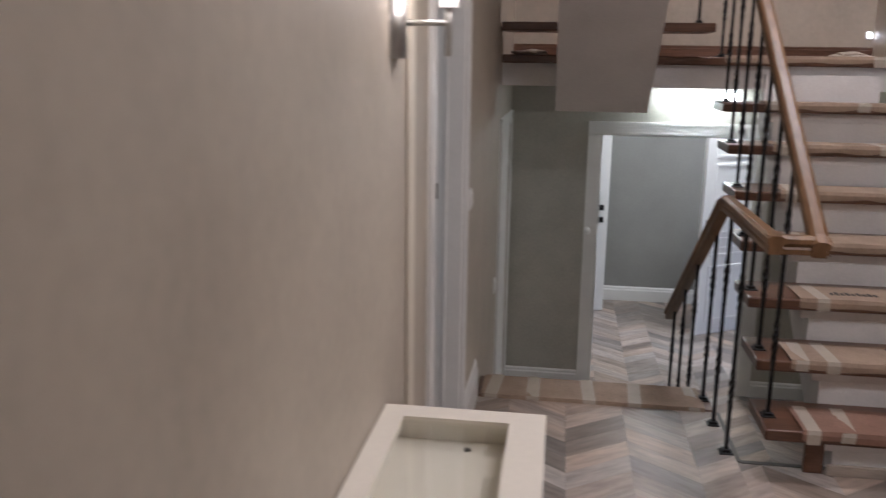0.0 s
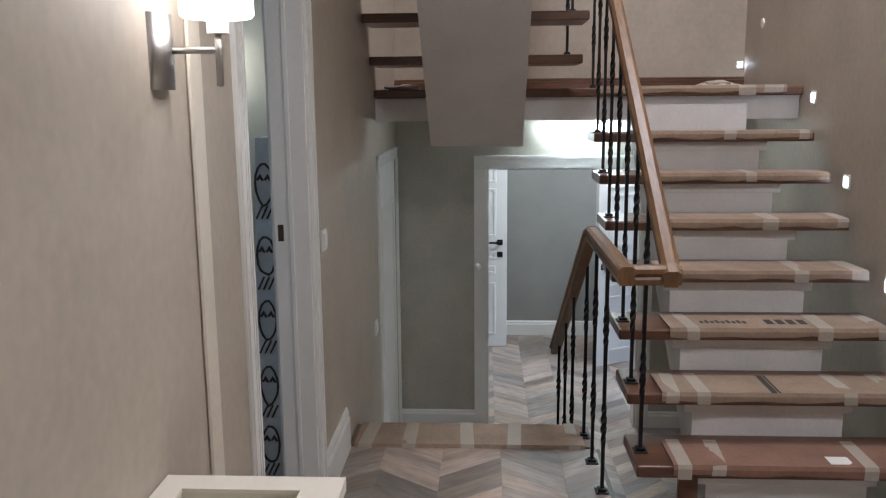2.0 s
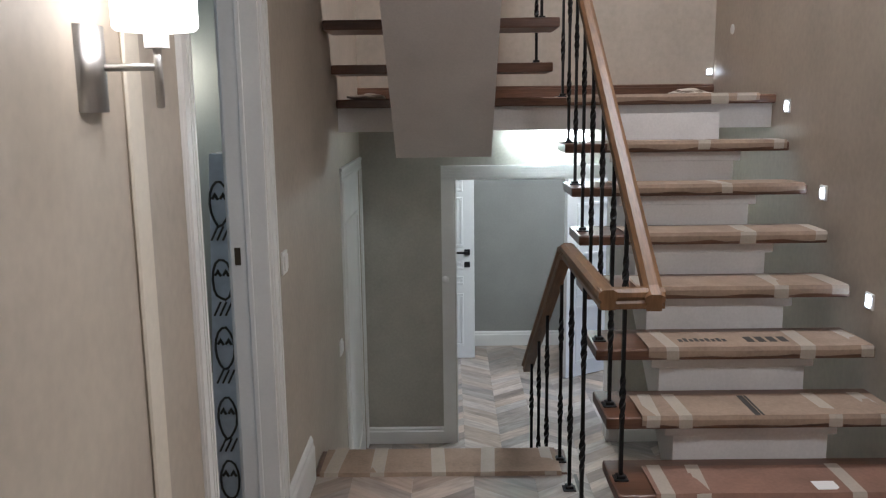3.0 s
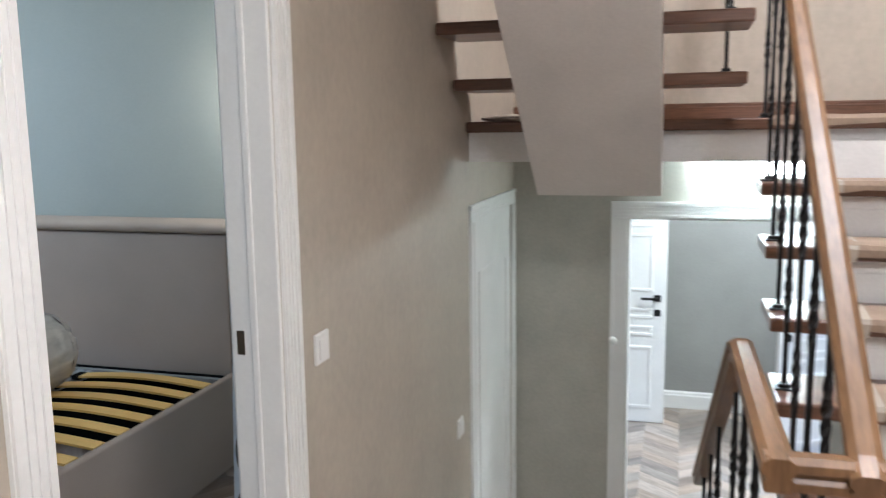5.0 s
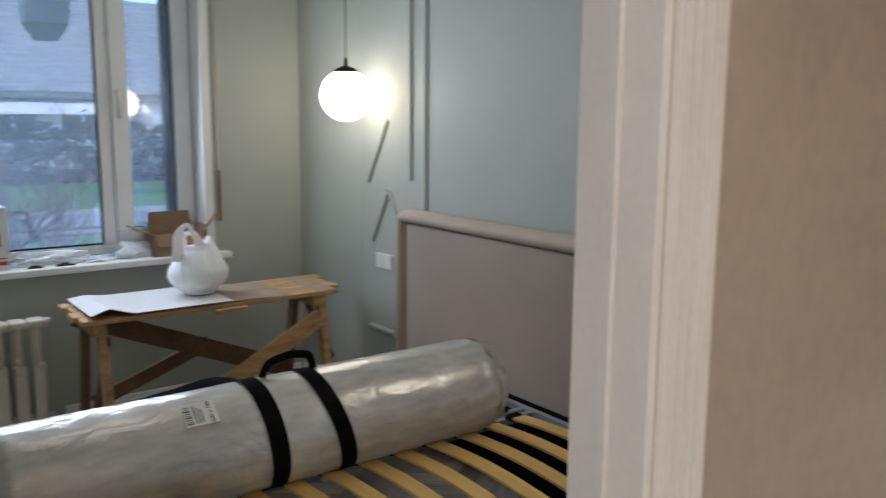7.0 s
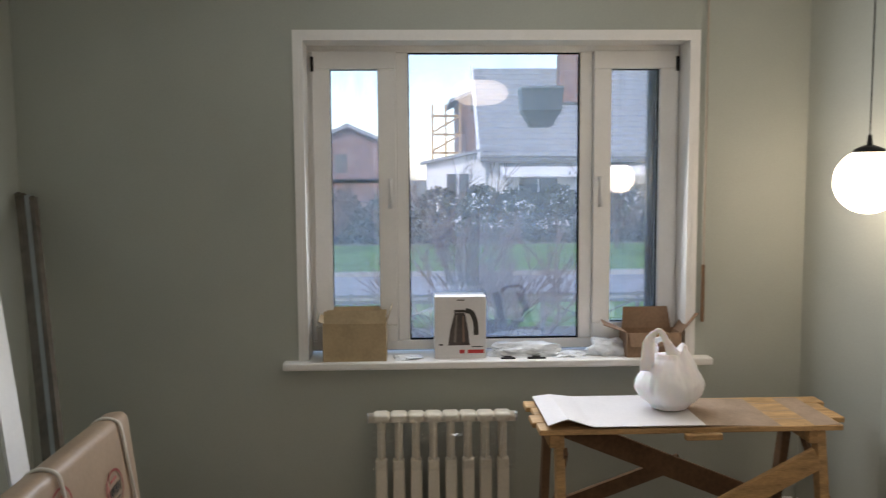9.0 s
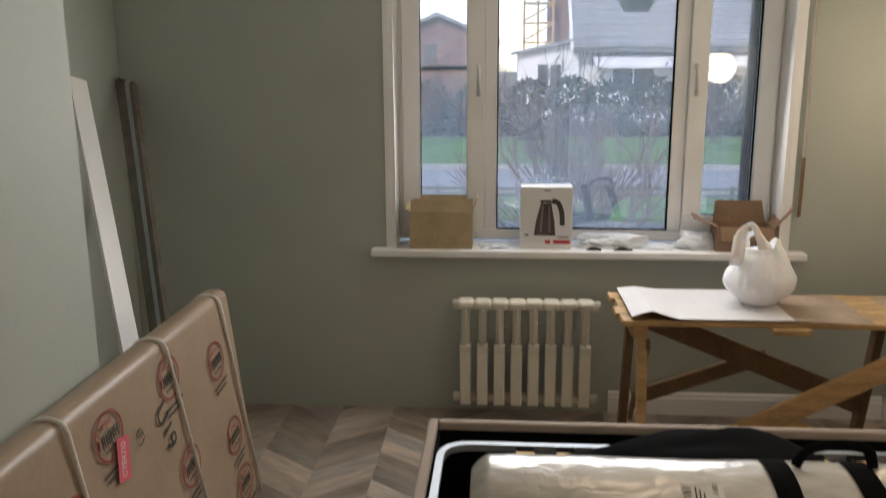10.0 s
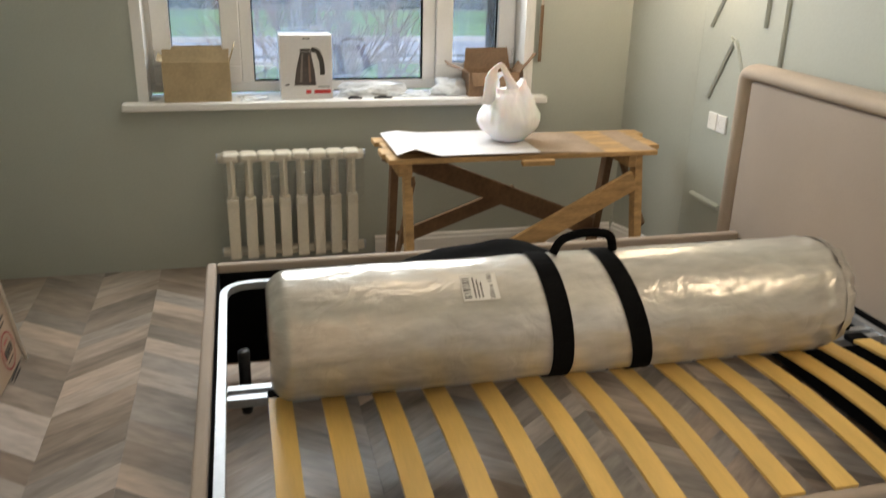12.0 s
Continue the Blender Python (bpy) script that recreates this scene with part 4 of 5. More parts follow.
# crumpled loose film at the head end
bm = bmesh.new()
rings = []
for i in range(9):
    f = i / 8
    rings.append([])
    for k in range(90):
        a = 2 * math.pi * k / 90
        c = Vector((math.cos(a), math.sin(a), 0))
        r = RR * (0.985 - 0.42 * f ** 1.5) * (1 + 0.10 * f ** 0.5 * noise.noise(c * 5 + Vector((0, 0, 3 * f))) + 0.05 * f ** 0.5 * noise.noise(c * 13 + Vector((0, 0, 2))))
        y = Y1 - 0.03 + 0.05 * math.sin(math.pi * min(1, f * 0.8)) + 0.022 * f ** 0.5 * noise.noise(c * 6 + Vector((4, 0, 2 * f)))
        rings[-1].append(bm.verts.new((RX + r * c.x, y, RZ0 + r * c.y)))
for p, q in zip(rings, rings[1:]):
    for k in range(90):
        bm.faces.new((p[k], p[(k + 1) % 90], q[(k + 1) % 90], q[k]))
part("film_frill", bm, M_FILM, roll, "crumpled end of the film")
for y, lean in ((3.74, 0.02), (3.955, 0.05)):
    bm = bmesh.new()
    prev = None
    for k in range(49):
        a = 2 * math.pi * k / 48
        r = RR * 1.026
        off = lean * math.sin(a)
        cur = (bm.verts.new((RX + r * math.cos(a), y - 0.029 - off, RZ0 + r * math.sin(a))), bm.verts.new((RX + r * math.cos(a), y + 0.029 - off, RZ0 + r * math.sin(a))))
        if prev:
            bm.faces.new((prev[0], cur[0], cur[1], prev[1]))
        prev = cur
    part("strap", bm, M_BLACK, roll, "black webbing strap")
part("carry_handle", sweep(bent([(RX - 0.01, 3.765, RZ0 + RR + 0.003), (RX - 0.01, 3.785, RZ0 + RR + 0.045), (RX - 0.01, 3.86, RZ0 + RR + 0.062), (RX - 0.01, 3.93, RZ0 + RR + 0.05), (RX - 0.01, 3.94, RZ0 + RR + 0.003)], 4, 0.05), ring(0.013, 8, 0.009), up=(1, 0, 0)), M_BLACK, roll, "black carrying handle", True)


def words(text, size, material, parent, at, name="text", align="CENTER"):
    cu = bpy.data.curves.new(name, "FONT")
    cu.body, cu.size, cu.align_x, cu.align_y, cu.extrude = text, size, align, "CENTER", 0.0003
    tmp = new(name, cu)
    bpy.context.view_layer.update()
    me = bpy.data.meshes.new_from_object(tmp.evaluated_get(bpy.context.evaluated_depsgraph_get()))
    bpy.data.objects.remove(tmp)
    me.materials.clear()
    me.materials.append(material)
    ob = new(name, me)
    ob.parent = parent
    ob.matrix_local = at
    return ob


# paper label on the roll
A = radians(54)
lab_at = Matrix.Translation((RX + 1.024 * RR * math.cos(A), 3.53, RZ0 + 1.024 * RR * math.sin(A))) @ Matrix.Rotation(radians(90), 4, "Z") @ Matrix.Rotation(radians(90 - 54), 4, "X")
lab = part("paper_label", boxes((-0.072, -0.055, -0.0008, 0.072, 0.055, 0.0008)), M_WHITE, roll, "white paper label")
lab.matrix_local = lab_at @ Matrix.Diagonal((0.66, 0.7, 1, 1))
words("200 x 180", 0.026, M_PRINT, lab, pose(0.045, 0.0, 0.001, 0, 0, 90))
bm = bmesh.new()
for k in range(9):
    box(bm, -0.066, -0.045 + 0.01 * k, 0.001, -0.038, -0.045 + 0.01 * k + (0.003 if k % 3 else 0.006), 0.0014)
for k in range(3):
    box(bm, -0.025 + 0.014 * k, -0.045, 0.001, -0.020 + 0.014 * k, 0.04 - 0.01 * k, 0.0014)
part("print", bm, M_PRINT, lab)

# black bag lying behind the roll
bag = thing("black_bag", "limp black cloth bag with a red stripe behind the roll", "bag")
bm = bmesh.new()
bmesh.ops.create_uvsphere(bm, u_segments=28, v_segments=14, radius=1)
for v in bm.verts:
    d = 1 + 0.25 * noise.noise(v.co * 2.1)
    f = 0.055 * math.exp(-((v.co.y - 0.45) / 0.5) ** 2)
    v.co = Vector((-2.16 + v.co.x * d * 0.24, 3.52 + v.co.y * 0.52, 0.48 + v.co.z * d * (0.115 + f) + 0.08 * v.co.y))
part("bag", bm, M_BLACK, bag, "", True)
M_RED = mat("red_label", (0.55, 0.04, 0.04), 0.5)
part("stripe", sweep([(-1.93, 3.30, 0.565), (-1.93, 3.42, 0.60), (-1.93, 3.54, 0.635)], [(-0.016, 0), (0.016, 0), (0.016, 0.006), (-0.016, 0.006)], up=(0.6, 0, 0.8)), M_RED, bag, "red stripe")

# globe lamp
LYY, LZ, LR = 4.93, 1.705, 0.133
for LX in (-3.20, -0.80):
    globe = thing("globe_pendant", "lit white glass globe pendant beside the bed", "pendant lamp", group="globe pendants beside the bed")
    part("globe", lathe([(LR * math.sin(math.pi * i / 24), -LR * math.cos(math.pi * i / 24)) for i in range(25)], 40, at=(LX, LYY, LZ)), M_GLOBE, globe, "lit opal globe", True)
    part("cap", lathe([(0.062, 0.118), (0.06, 0.13), (0.035, 0.143), (0.012, 0.15), (0.008, 0.19), (0, 0.19)], 24, at=(LX, LYY, LZ)), M_IRON, globe, "dark metal cap", True)
    part("cord", sweep([(LX, LYY, LZ + 0.17), (LX, LYY, CEIL_H)], ring(0.003, 6)), M_IRON, globe)

# wall mouldings over the bed
def strip(name, a, b, w=0.035, d=0.016):
    a, b = Vector((a[0], HY, a[1])), Vector((b[0], HY, b[1]))
    return tagged(part(name, sweep([a, b], [(-w / 2, 0), (w / 2, 0), (w / 2, d * 0.5), (w * 0.25, d), (-w * 0.25, d), (-w / 2, d * 0.5)], up=(0, -1, 0)), M_ROOM),
                  "painted wall moulding strip over the bed", "moulding", kind="structure")


for sx in (1, -1):
    f = lambda x: x if sx > 0 else -3.78 - x
    strip("trim_moulding", (f(-2.765), 1.10), (f(-2.765), 2.70))
    strip("trim_moulding", (f(-2.895), 1.28), (f(-2.895), 2.70), 0.03)
    if sx > 0:
        strip("trim_moulding", (-3.11, 1.58), (-3.31, 1.25), 0.03)
        strip("trim_moulding", (-3.11, 1.21), (-3.27, 0.93), 0.04)
        strip("trim_moulding", (-3.095, 1.205), (-2.985, 1.01), 0.03, 0.012)
        strip("trim_moulding", (-3.29, 0.44), (-3.04, 0.44), 0.03, 0.02)
sock = thing("double_socket", "white double wall socket beside the headboard", "socket")
for k in range(2):
    x = -3.188 + 0.078 * k
    part("plate", boxes((x - 0.037, HY - 0.01, 0.785, x + 0.037, HY + 0.001, 0.865), bevel=0.003), M_WHITE, sock)
    part("well", lathe([(0.022, 0), (0.02, 0.006), (0, 0.006)], 16), M_PRINT, sock).matrix_local = pose(x, HY - 0.0105, 0.825, -90, 0, 0)

# radiator
rad = thing("radiator", "white cast radiator wrapped in clear film under the window", "radiator")
M_RAD = mat("radiator_enamel", (0.68, 0.63, 0.53), 0.35, vary=0.04, bump=0.03)
for k in range(8):
    y = 2.905 + 0.082 * k
    bm = boxes((-3.745, y - 0.019, 0.10, -3.665, y + 0.019, 0.60), bevel=0.010, seg=2)
    box(bm, -3.69, y - 0.027, 0.105, -3.636, y + 0.027, 0.412, bevel=0.006, seg=2)
    box(bm, -3.68, y - 0.006, 0.40, -3.642, y + 0.006, 0.60, bevel=0.003)
    box(bm, -3.735, y - 0.0405, 0.585, -3.645, y + 0.0405, 0.630, bevel=0.018, seg=4)
    part("section", bm, M_RAD, rad)
for z in (0.125, 0.60):
    part("manifold", sweep([(-3.70, 2.845, z), (-3.70, 3.54, z)], ring(0.024, 14)), M_RAD, rad, "", True)
    for y in (2.84, 3.53):
        part("end_cap", sweep([(-3.70, y, z), (-3.70, y + 0.02, z)], ring(0.024, 8)), M_GREYMETAL, rad)
    for y in (3.0, 3.4):
        part("wall_bracket", boxes((BX - 0.001, y - 0.012, z - 0.03, -3.70, y + 0.012, z - 0.018)), M_RAD, rad)
M_CLEAR = glass("clear_film", 0.06, (0.97, 0.97, 0.96), mirror=0.10)
bm = bmesh.new()
bmesh.ops.create_grid(bm, x_segments=40, y_segments=30, size=1)
for v in bm.verts:
    p = v.co.copy()
    v.co = Vector((-3.620 + 0.010 * noise.noise(Vector((p.x * 9, p.y * 7, 1))) + 0.007 * noise.noise(Vector((p.x * 30, p.y * 25, 4))), 3.20 + 0.335 * p.x, 0.50 + 0.13 * p.y))
fl = part("film", bm, M_CLEAR, rad, "crinkled clear film")
fl.visible_shadow = False

# work bench
bench = thing("work_bench", "rough wooden trestle bench made of old boards", "work bench")
for k, (x0, x1, y0, y1) in enumerate(((-3.53, -3.43, 3.555, 4.90), (-3.425, -3.315, 3.575, 4.865), (-3.31, -3.20, 3.55, 4.87), (-3.195, -3.095, 3.565, 4.81))):
    part("top_board", boxes((x0, y0, 0.695, x1, y1, 0.718), bevel=0.003), M_PINE, bench)
for y in (3.63, 4.70):
    part("bearer", boxes((-3.50, y - 0.02, 0.635, -3.12, y + 0.02, 0.694), bevel=0.003), M_PINE, bench)
    ly = y + (0.025 if y < 4 else 0.04)
    for x0, xt in ((-3.60, -3.45), (-3.04, -3.17)):
        part("leg", sweep([(x0, ly, 0.0), (xt, ly, 0.69)], [(-0.028, -0.018), (0.028, -0.018), (0.028, 0.018), (-0.028, 0.018)], up=(0, 1, 0)), M_PINE if xt > -3.3 else M_PINE_DARK, bench)
part("strut", sweep([(-3.44, 4.765, 0.68), (-3.10, 4.77, 0.36)], [(-0.008, -0.02), (0.008, -0.02), (0.008, 0.02), (-0.008, 0.02)]), M_PINE_DARK, bench, "thin dark strut between the legs")
part("strut", sweep([(-3.12, 3.675, 0.62), (-3.52, 3.68, 0.12)], [(-0.008, -0.018), (0.008, -0.018), (0.008, 0.018), (-0.008, 0.018)]), M_PINE_DARK, bench)
part("brace", sweep([(-3.09, 4.70, 0.585), (-3.02, 3.55, 0.02)], [(-0.012, -0.045), (0.012, -0.045), (0.012, 0.045), (-0.012, 0.045)]), M_PINE, bench, "long diagonal board")
part("brace", sweep([(-3.49, 3.62, 0.66), (-3.55, 4.72, 0.20)], [(-0.012, -0.05), (0.012, -0.05), (0.012, 0.05), (-0.012, 0.05)]), M_PINE_DARK, bench, "dark diagonal board")
part("brace", sweep([(-3.065, 4.22, 0.31), (-3.05, 4.55, 0.17)], [(-0.01, -0.03), (0.01, -0.03), (0.01, 0.03), (-0.01, 0.03)]), M_PINE, bench)
part("brace", sweep([(-3.575, 3.70, 0.19), (-3.585, 4.30, 0.405)], [(-0.012, -0.034), (0.012, -0.034), (0.012, 0.034), (-0.012, 0.034)]), M_PINE_DARK, bench)
part("cleat", boxes((-3.09, 4.15, 0.675, -3.06, 4.30, 0.70), bevel=0.003), M_PINE, bench)


def sheet(name, label, x0, y0, x1, y1, z, wave, material, category):
    ob = thing(name, label, category)
    bm = bmesh.new()
    bmesh.ops.create_grid(bm, x_segments=10, y_segments=24, size=1)
    for v in bm.verts:
        u, w = (v.co.x + 1) / 2, (v.co.y + 1) / 2
        v.co = Vector((x0 + (x1 - x0) * u, y0 + (y1 - y0) * w, z + wave(u, w)))
    o = part("sheet", bm, material, ob)
    m = o.modifiers.new("thick", "SOLIDIFY")
    m.thickness, m.offset = 0.003, 1
    return ob


sheet("cardboard_sheet", "flat brown cardboard sheet on the bench", -3.51, 3.98, -3.10, 4.80, 0.7185, lambda u, w: 0.004 * math.sin(6 * w), M_CARD, "cardboard")
sheet("paper_sheet", "large pale grey paper sheet curling on the bench", -3.55, 3.60, -3.09, 4.24, 0.7245, lambda u, w: 0.034 * max(0, 1 - abs(w - 0.12) / 0.16) * (0.35 + 0.65 * u) + 0.003, mat("pale_paper", (0.62, 0.60, 0.60), 0.6, vary=0.03), "paper")

# carrier bag
carrier = thing("plastic_carrier_bag", "full white plastic carrier bag standing on the bench", "carrier bag")
M_BAG = mat("white_plastic", (0.92, 0.925, 0.96), 0.3, vary=0.02, scale=9, fine=30, bump=0.04)
M_BAG.node_tree.nodes["Principled BSDF"].inputs["Subsurface Weight"].default_value = 0.15
CXB, CYB, CZB = -3.33, 4.155, 0.733
BAG = ((0.0, 0.040), (0.04, 0.080), (0.15, 0.115), (0.32, 0.138), (0.48, 0.137), (0.66, 0.114), (0.82, 0.080), (0.93, 0.052), (1.0, 0.020))
bm = bmesh.new()
rows = []
for i in range(61):
    h = i / 60
    r = float(np.mean(np.interp(np.linspace(max(0, h - 0.09), min(1, h + 0.09), 9), [p[0] for p in BAG], [p[1] for p in BAG])))
    rows.append([])
    for j in range(96):
        a = 2 * math.pi * j / 96
        cx, cy = math.cos(a), math.sin(a)
        fold = (0.05 + 0.20 * h * h) * abs(noise.noise(Vector((cx * 2.2 + h, cy * 2.2, h * 2.4 + 3)))) + 0.12 * h * h * abs(noise.noise(Vector((cx * 6 + 2 * h, cy * 6, h * 2.5))))
        dent = 0.13 * noise.noise(Vector((cx * 1.1, cy * 1.1, h * 1.6 + 8))) - 0.05 * abs(noise.noise(Vector((cx * 5, cy * 5, h * 2.5))))
        rr = r * (1.03 - fold + dent)
        peak = 0.055 * math.exp(-((cy - 0.8) / 0.35) ** 2) * h ** 3 * (h < 0.97)
        rows[-1].append(bm.verts.new((CXB + rr * cx * 0.85, CYB + 0.012 + rr * cy + 0.03 * h * h * cy, CZB + 0.004 + 0.235 * h + peak)))
for p, q in zip(rows, rows[1:]):
    for j in range(96):
        bm.faces.new((p[j], p[(j + 1) % 96], q[(j + 1) % 96], q[j]))
bm.faces.new(rows[0][::-1])
bm.faces.new(rows[-1])
part("body", bm, M_BAG, carrier, "", True)
for dx, dy, h in ((0.03, -0.060, 0.125), (-0.02, -0.030, 0.075)):
    path = bent([(CXB + dx, CYB + dy - 0.040, CZB + 0.17), (CXB + dx, CYB + dy - 0.030, CZB + 0.24 + h * 0.6), (CXB + dx, CYB + dy + 0.012, CZB + 0.23 + h), (CXB + dx, CYB + dy + 0.055, CZB + 0.215 + h * 0.5), (CXB + dx, CYB + dy + 0.095, CZB + 0.17)], 6, 0.06)
    bm = bmesh.new()
    rows = []
    for i, p in enumerate(path):
        f = abs(2 * i / (len(path) - 1) - 1)
        t = (path[min(i + 1, len(path) - 1)] - path[max(i - 1, 0)]).normalized()
        side = t.cross(Vector((1, 0, 0)))
        w = 0.011 + 0.020 * f ** 2
        rows.append([bm.verts.new(p + side * w * q + Vector((0.004 * math.sin(3 * q + 2 * i), 0, 0))) for q in (-1, -0.4, 0.2, 1)])
    for a, b in zip(rows, rows[1:]):
        for k in range(3):
            bm.faces.new((a[k], a[k + 1], b[k + 1], b[k]))
    o = part("handle", bm, M_BAG, carrier, "bag handle", True)
    m = o.modifiers.new("thick", "SOLIDIFY")
    m.thickness = 0.002

# things on the sill
SZ = 0.85


def carton(name, label, x0, y0, x1, y1, h, flaps, skin, z=SZ):
    ob = thing(name, label, "box")
    t = 0.004
    part("body", boxes((x0, y0, z, x1, y1, z + t), (x0, y0, z + t, x0 + t, y1, z + h), (x1 - t, y0, z + t, x1, y1, z + h), (x0 + t, y0, z + t, x1 - t, y0 + t, z + h), (x0 + t, y1 - t, z + t, x1 - t, y1, z + h)), skin, ob)
    for a, b, c, d in flaps:
        bm = bmesh.new()
        f = [bm.verts.new(p) for p in (a, b, c, d)]
        bm.faces.new(f)
        o = part("flap", bm, skin, ob)
        m = o.modifiers.new("thick", "SOLIDIFY")
        m.thickness = 0.004
    return ob


c1 = carton("open_carton", "open brown cardboard carton on the window sill", -3.96, 2.625, -3.80, 2.93, 0.185,
            [((-3.962, 2.63, SZ + 0.185), (-3.962, 2.925, SZ + 0.185), (-3.985, 2.93, SZ + 0.24), (-3.985, 2.63, SZ + 0.24)),
             ((-3.802, 2.63, SZ + 0.184), (-3.802, 2.926, SZ + 0.184), (-3.815, 2.926, SZ + 0.243), (-3.815, 2.63, SZ + 0.243)),
             ((-3.95, 2.928, SZ + 0.184), (-3.81, 2.928, SZ + 0.184), (-3.81, 2.95, SZ + 0.25), (-3.95, 2.955, SZ + 0.26)),
             ((-3.95, 2.627, SZ + 0.184), (-3.81, 2.627, SZ + 0.184), (-3.82, 2.60, SZ + 0.19), (-3.95, 2.60, SZ + 0.21))], mat("tan_carton", (0.46, 0.35, 0.215), 0.7, vary=0.08, scale=9, fine=70))
c2 = carton("open_carton", "small open dark brown carton at the end of the sill", -3.95, 4.10, -3.80, 4.37, 0.12,
            [((-3.945, 4.11, SZ + 0.12), (-3.945, 4.36, SZ + 0.12), (-3.965, 4.345, SZ + 0.225), (-3.965, 4.12, SZ + 0.225)),
             ((-3.94, 4.102, SZ + 0.119), (-3.81, 4.102, SZ + 0.119), (-3.83, 3.99, SZ + 0.155), (-3.93, 4.0, SZ + 0.165)),
             ((-3.94, 4.368, SZ + 0.119), (-3.81, 4.368, SZ + 0.119), (-3.80, 4.45, SZ + 0.215), (-3.92, 4.42, SZ + 0.20)),
             ((-3.802, 4.11, SZ + 0.118), (-3.802, 4.36, SZ + 0.118), (-3.78, 4.355, SZ + 0.055), (-3.78, 4.115, SZ + 0.055))], mat("brown_carton", (0.27, 0.165, 0.10), 0.75, vary=0.10, scale=9, fine=70))
kb = thing("kettle_box", "white cardboard box printed with a steel kettle", "box")
KX = -3.835
part("carton", boxes((KX - 0.15, 3.165, SZ, KX, 3.415, SZ + 0.305), bevel=0.002), mat("printed_white_card", (0.74, 0.72, 0.71), 0.4, vary=0.03), kb)
M_KET = mat("printed_kettle", (0.075, 0.06, 0.055), 0.45, vary=0.25, scale=9)
prof = [(3.23, 0.075), (3.335, 0.075), (3.328, 0.15), (3.312, 0.235), (3.262, 0.235), (3.24, 0.15)]
part("printed_kettle", prism([(y, SZ + z - 0.01) for y, z in prof], "x", KX + 0.0004, KX + 0.0012), M_KET, kb, "printed picture of a kettle")
part("printed_gleam", prism([(y, SZ + z - 0.01) for y, z in ((3.256, 0.09), (3.268, 0.09), (3.276, 0.225), (3.268, 0.225))], "x", KX + 0.0005, KX + 0.0015), mat("printed_grey", (0.20, 0.17, 0.155), 0.5), kb, "grey gleam of the printed kettle")
part("printed_gleam", prism([(y, SZ + z - 0.01) for y, z in ((3.300, 0.09), (3.312, 0.09), (3.306, 0.22), (3.299, 0.22))], "x", KX + 0.0005, KX + 0.0015), mat("printed_copper", (0.22, 0.14, 0.11), 0.5), kb)
part("printed_lid", prism([(y, SZ + z - 0.01) for y, z in ((3.258, 0.237), (3.318, 0.237), (3.31, 0.25), (3.262, 0.25))], "x", KX + 0.0004, KX + 0.0014), M_PRINT, kb)
part("printed_grip", sweep(bent([(KX + 0.0006, 3.315, SZ + 0.236), (KX + 0.0006, 3.345, SZ + 0.23), (KX + 0.0006, 3.365, SZ + 0.18), (KX + 0.0006, 3.367, SZ + 0.115)], 4, 0.03), [(-0.012, -0.0003), (0.012, -0.0003), (0.012, 0.0007), (-0.012, 0.0007)], up=(1, 0, 0)), M_PRINT, kb)
part("printed_mark", boxes((KX + 0.0003, 3.325, SZ + 0.025, KX + 0.001, 3.405, SZ + 0.043), (KX + 0.0003, 3.285, SZ + 0.025, KX + 0.001, 3.31, SZ + 0.043)), M_RED, kb, "red printed bar")
part("printed_line", boxes((KX + 0.0003, 3.345, SZ + 0.055, KX + 0.001, 3.40, SZ + 0.060), (KX + 0.0003, 3.185, SZ + 0.065, KX + 0.001, 3.205, SZ + 0.072), (KX + 0.0003, 3.275, SZ + 0.285, KX + 0.001, 3.31, SZ + 0.290)), M_PRINT, kb)


def crumple(name, label, x, y, z, sx, sy, sz, seed, material, category="plastic"):
    ob = thing(name, label, category)
    bm = bmesh.new()
    bmesh.ops.create_icosphere(bm, subdivisions=4, radius=1)
    for v in bm.verts:
        p = v.co.copy()
        d = 1 + 0.5 * noise.noise(p * 1.6 + Vector((seed, 0, 0))) + 0.22 * abs(noise.noise(p * 5 + Vector((0, seed, 0))))
        v.co = Vector((x + p.x * d * sx, y + p.y * d * sy, z + max(0.0, p.z * d * sz + sz * 0.25)))
    part("body", bm, material, ob)
    return ob


M_FOIL = mat("crumpled_film", (0.72, 0.75, 0.78), 0.22, vary=0.05, scale=20, fine=60, bump=0.1, coat=0.4)
crumple("crumpled_film", "crumpled clear plastic film on the window sill", -3.89, 3.62, SZ, 0.06, 0.17, 0.05, 3, M_FOIL)
crumple("crumpled_film", "thin crumpled plastic wrapper on the window sill", -3.87, 3.82, SZ, 0.05, 0.09, 0.018, 9, M_FOIL)
crumple("crumpled_film", "balled-up plastic wrapper beside the carton", -3.89, 4.02, SZ, 0.06, 0.10, 0.065, 14, M_FOIL)
for k, (y, w) in enumerate(((3.52, 0.07), (3.66, 0.09))):
    t = thing("hand_tool", "small dark metal tool lying on the sill", "tool")
    part("blade", boxes((-3.815, y - w / 2, SZ, -3.80, y + w / 2, SZ + 0.008), (-3.83, y - 0.02, SZ, -3.815, y + 0.02, SZ + 0.012), bevel=0.002), M_IRON, t)
crumple("paper_scrap", "crumpled white paper scrap on the landing edge", 0.16, 5.34, 1.56, 0.085, 0.04, 0.022, 31, M_TAPE, "paper")
crumple("paper_scrap", "torn pale tape and paper on the landing", 1.88, 5.36, 1.568, 0.10, 0.05, 0.02, 37, M_TAPE, "paper")
crumple("plastic_cover_strip", "flat white plastic strip on the window sill", -3.86, 3.03, SZ, 0.05, 0.07, 0.012, 21, M_FOIL)

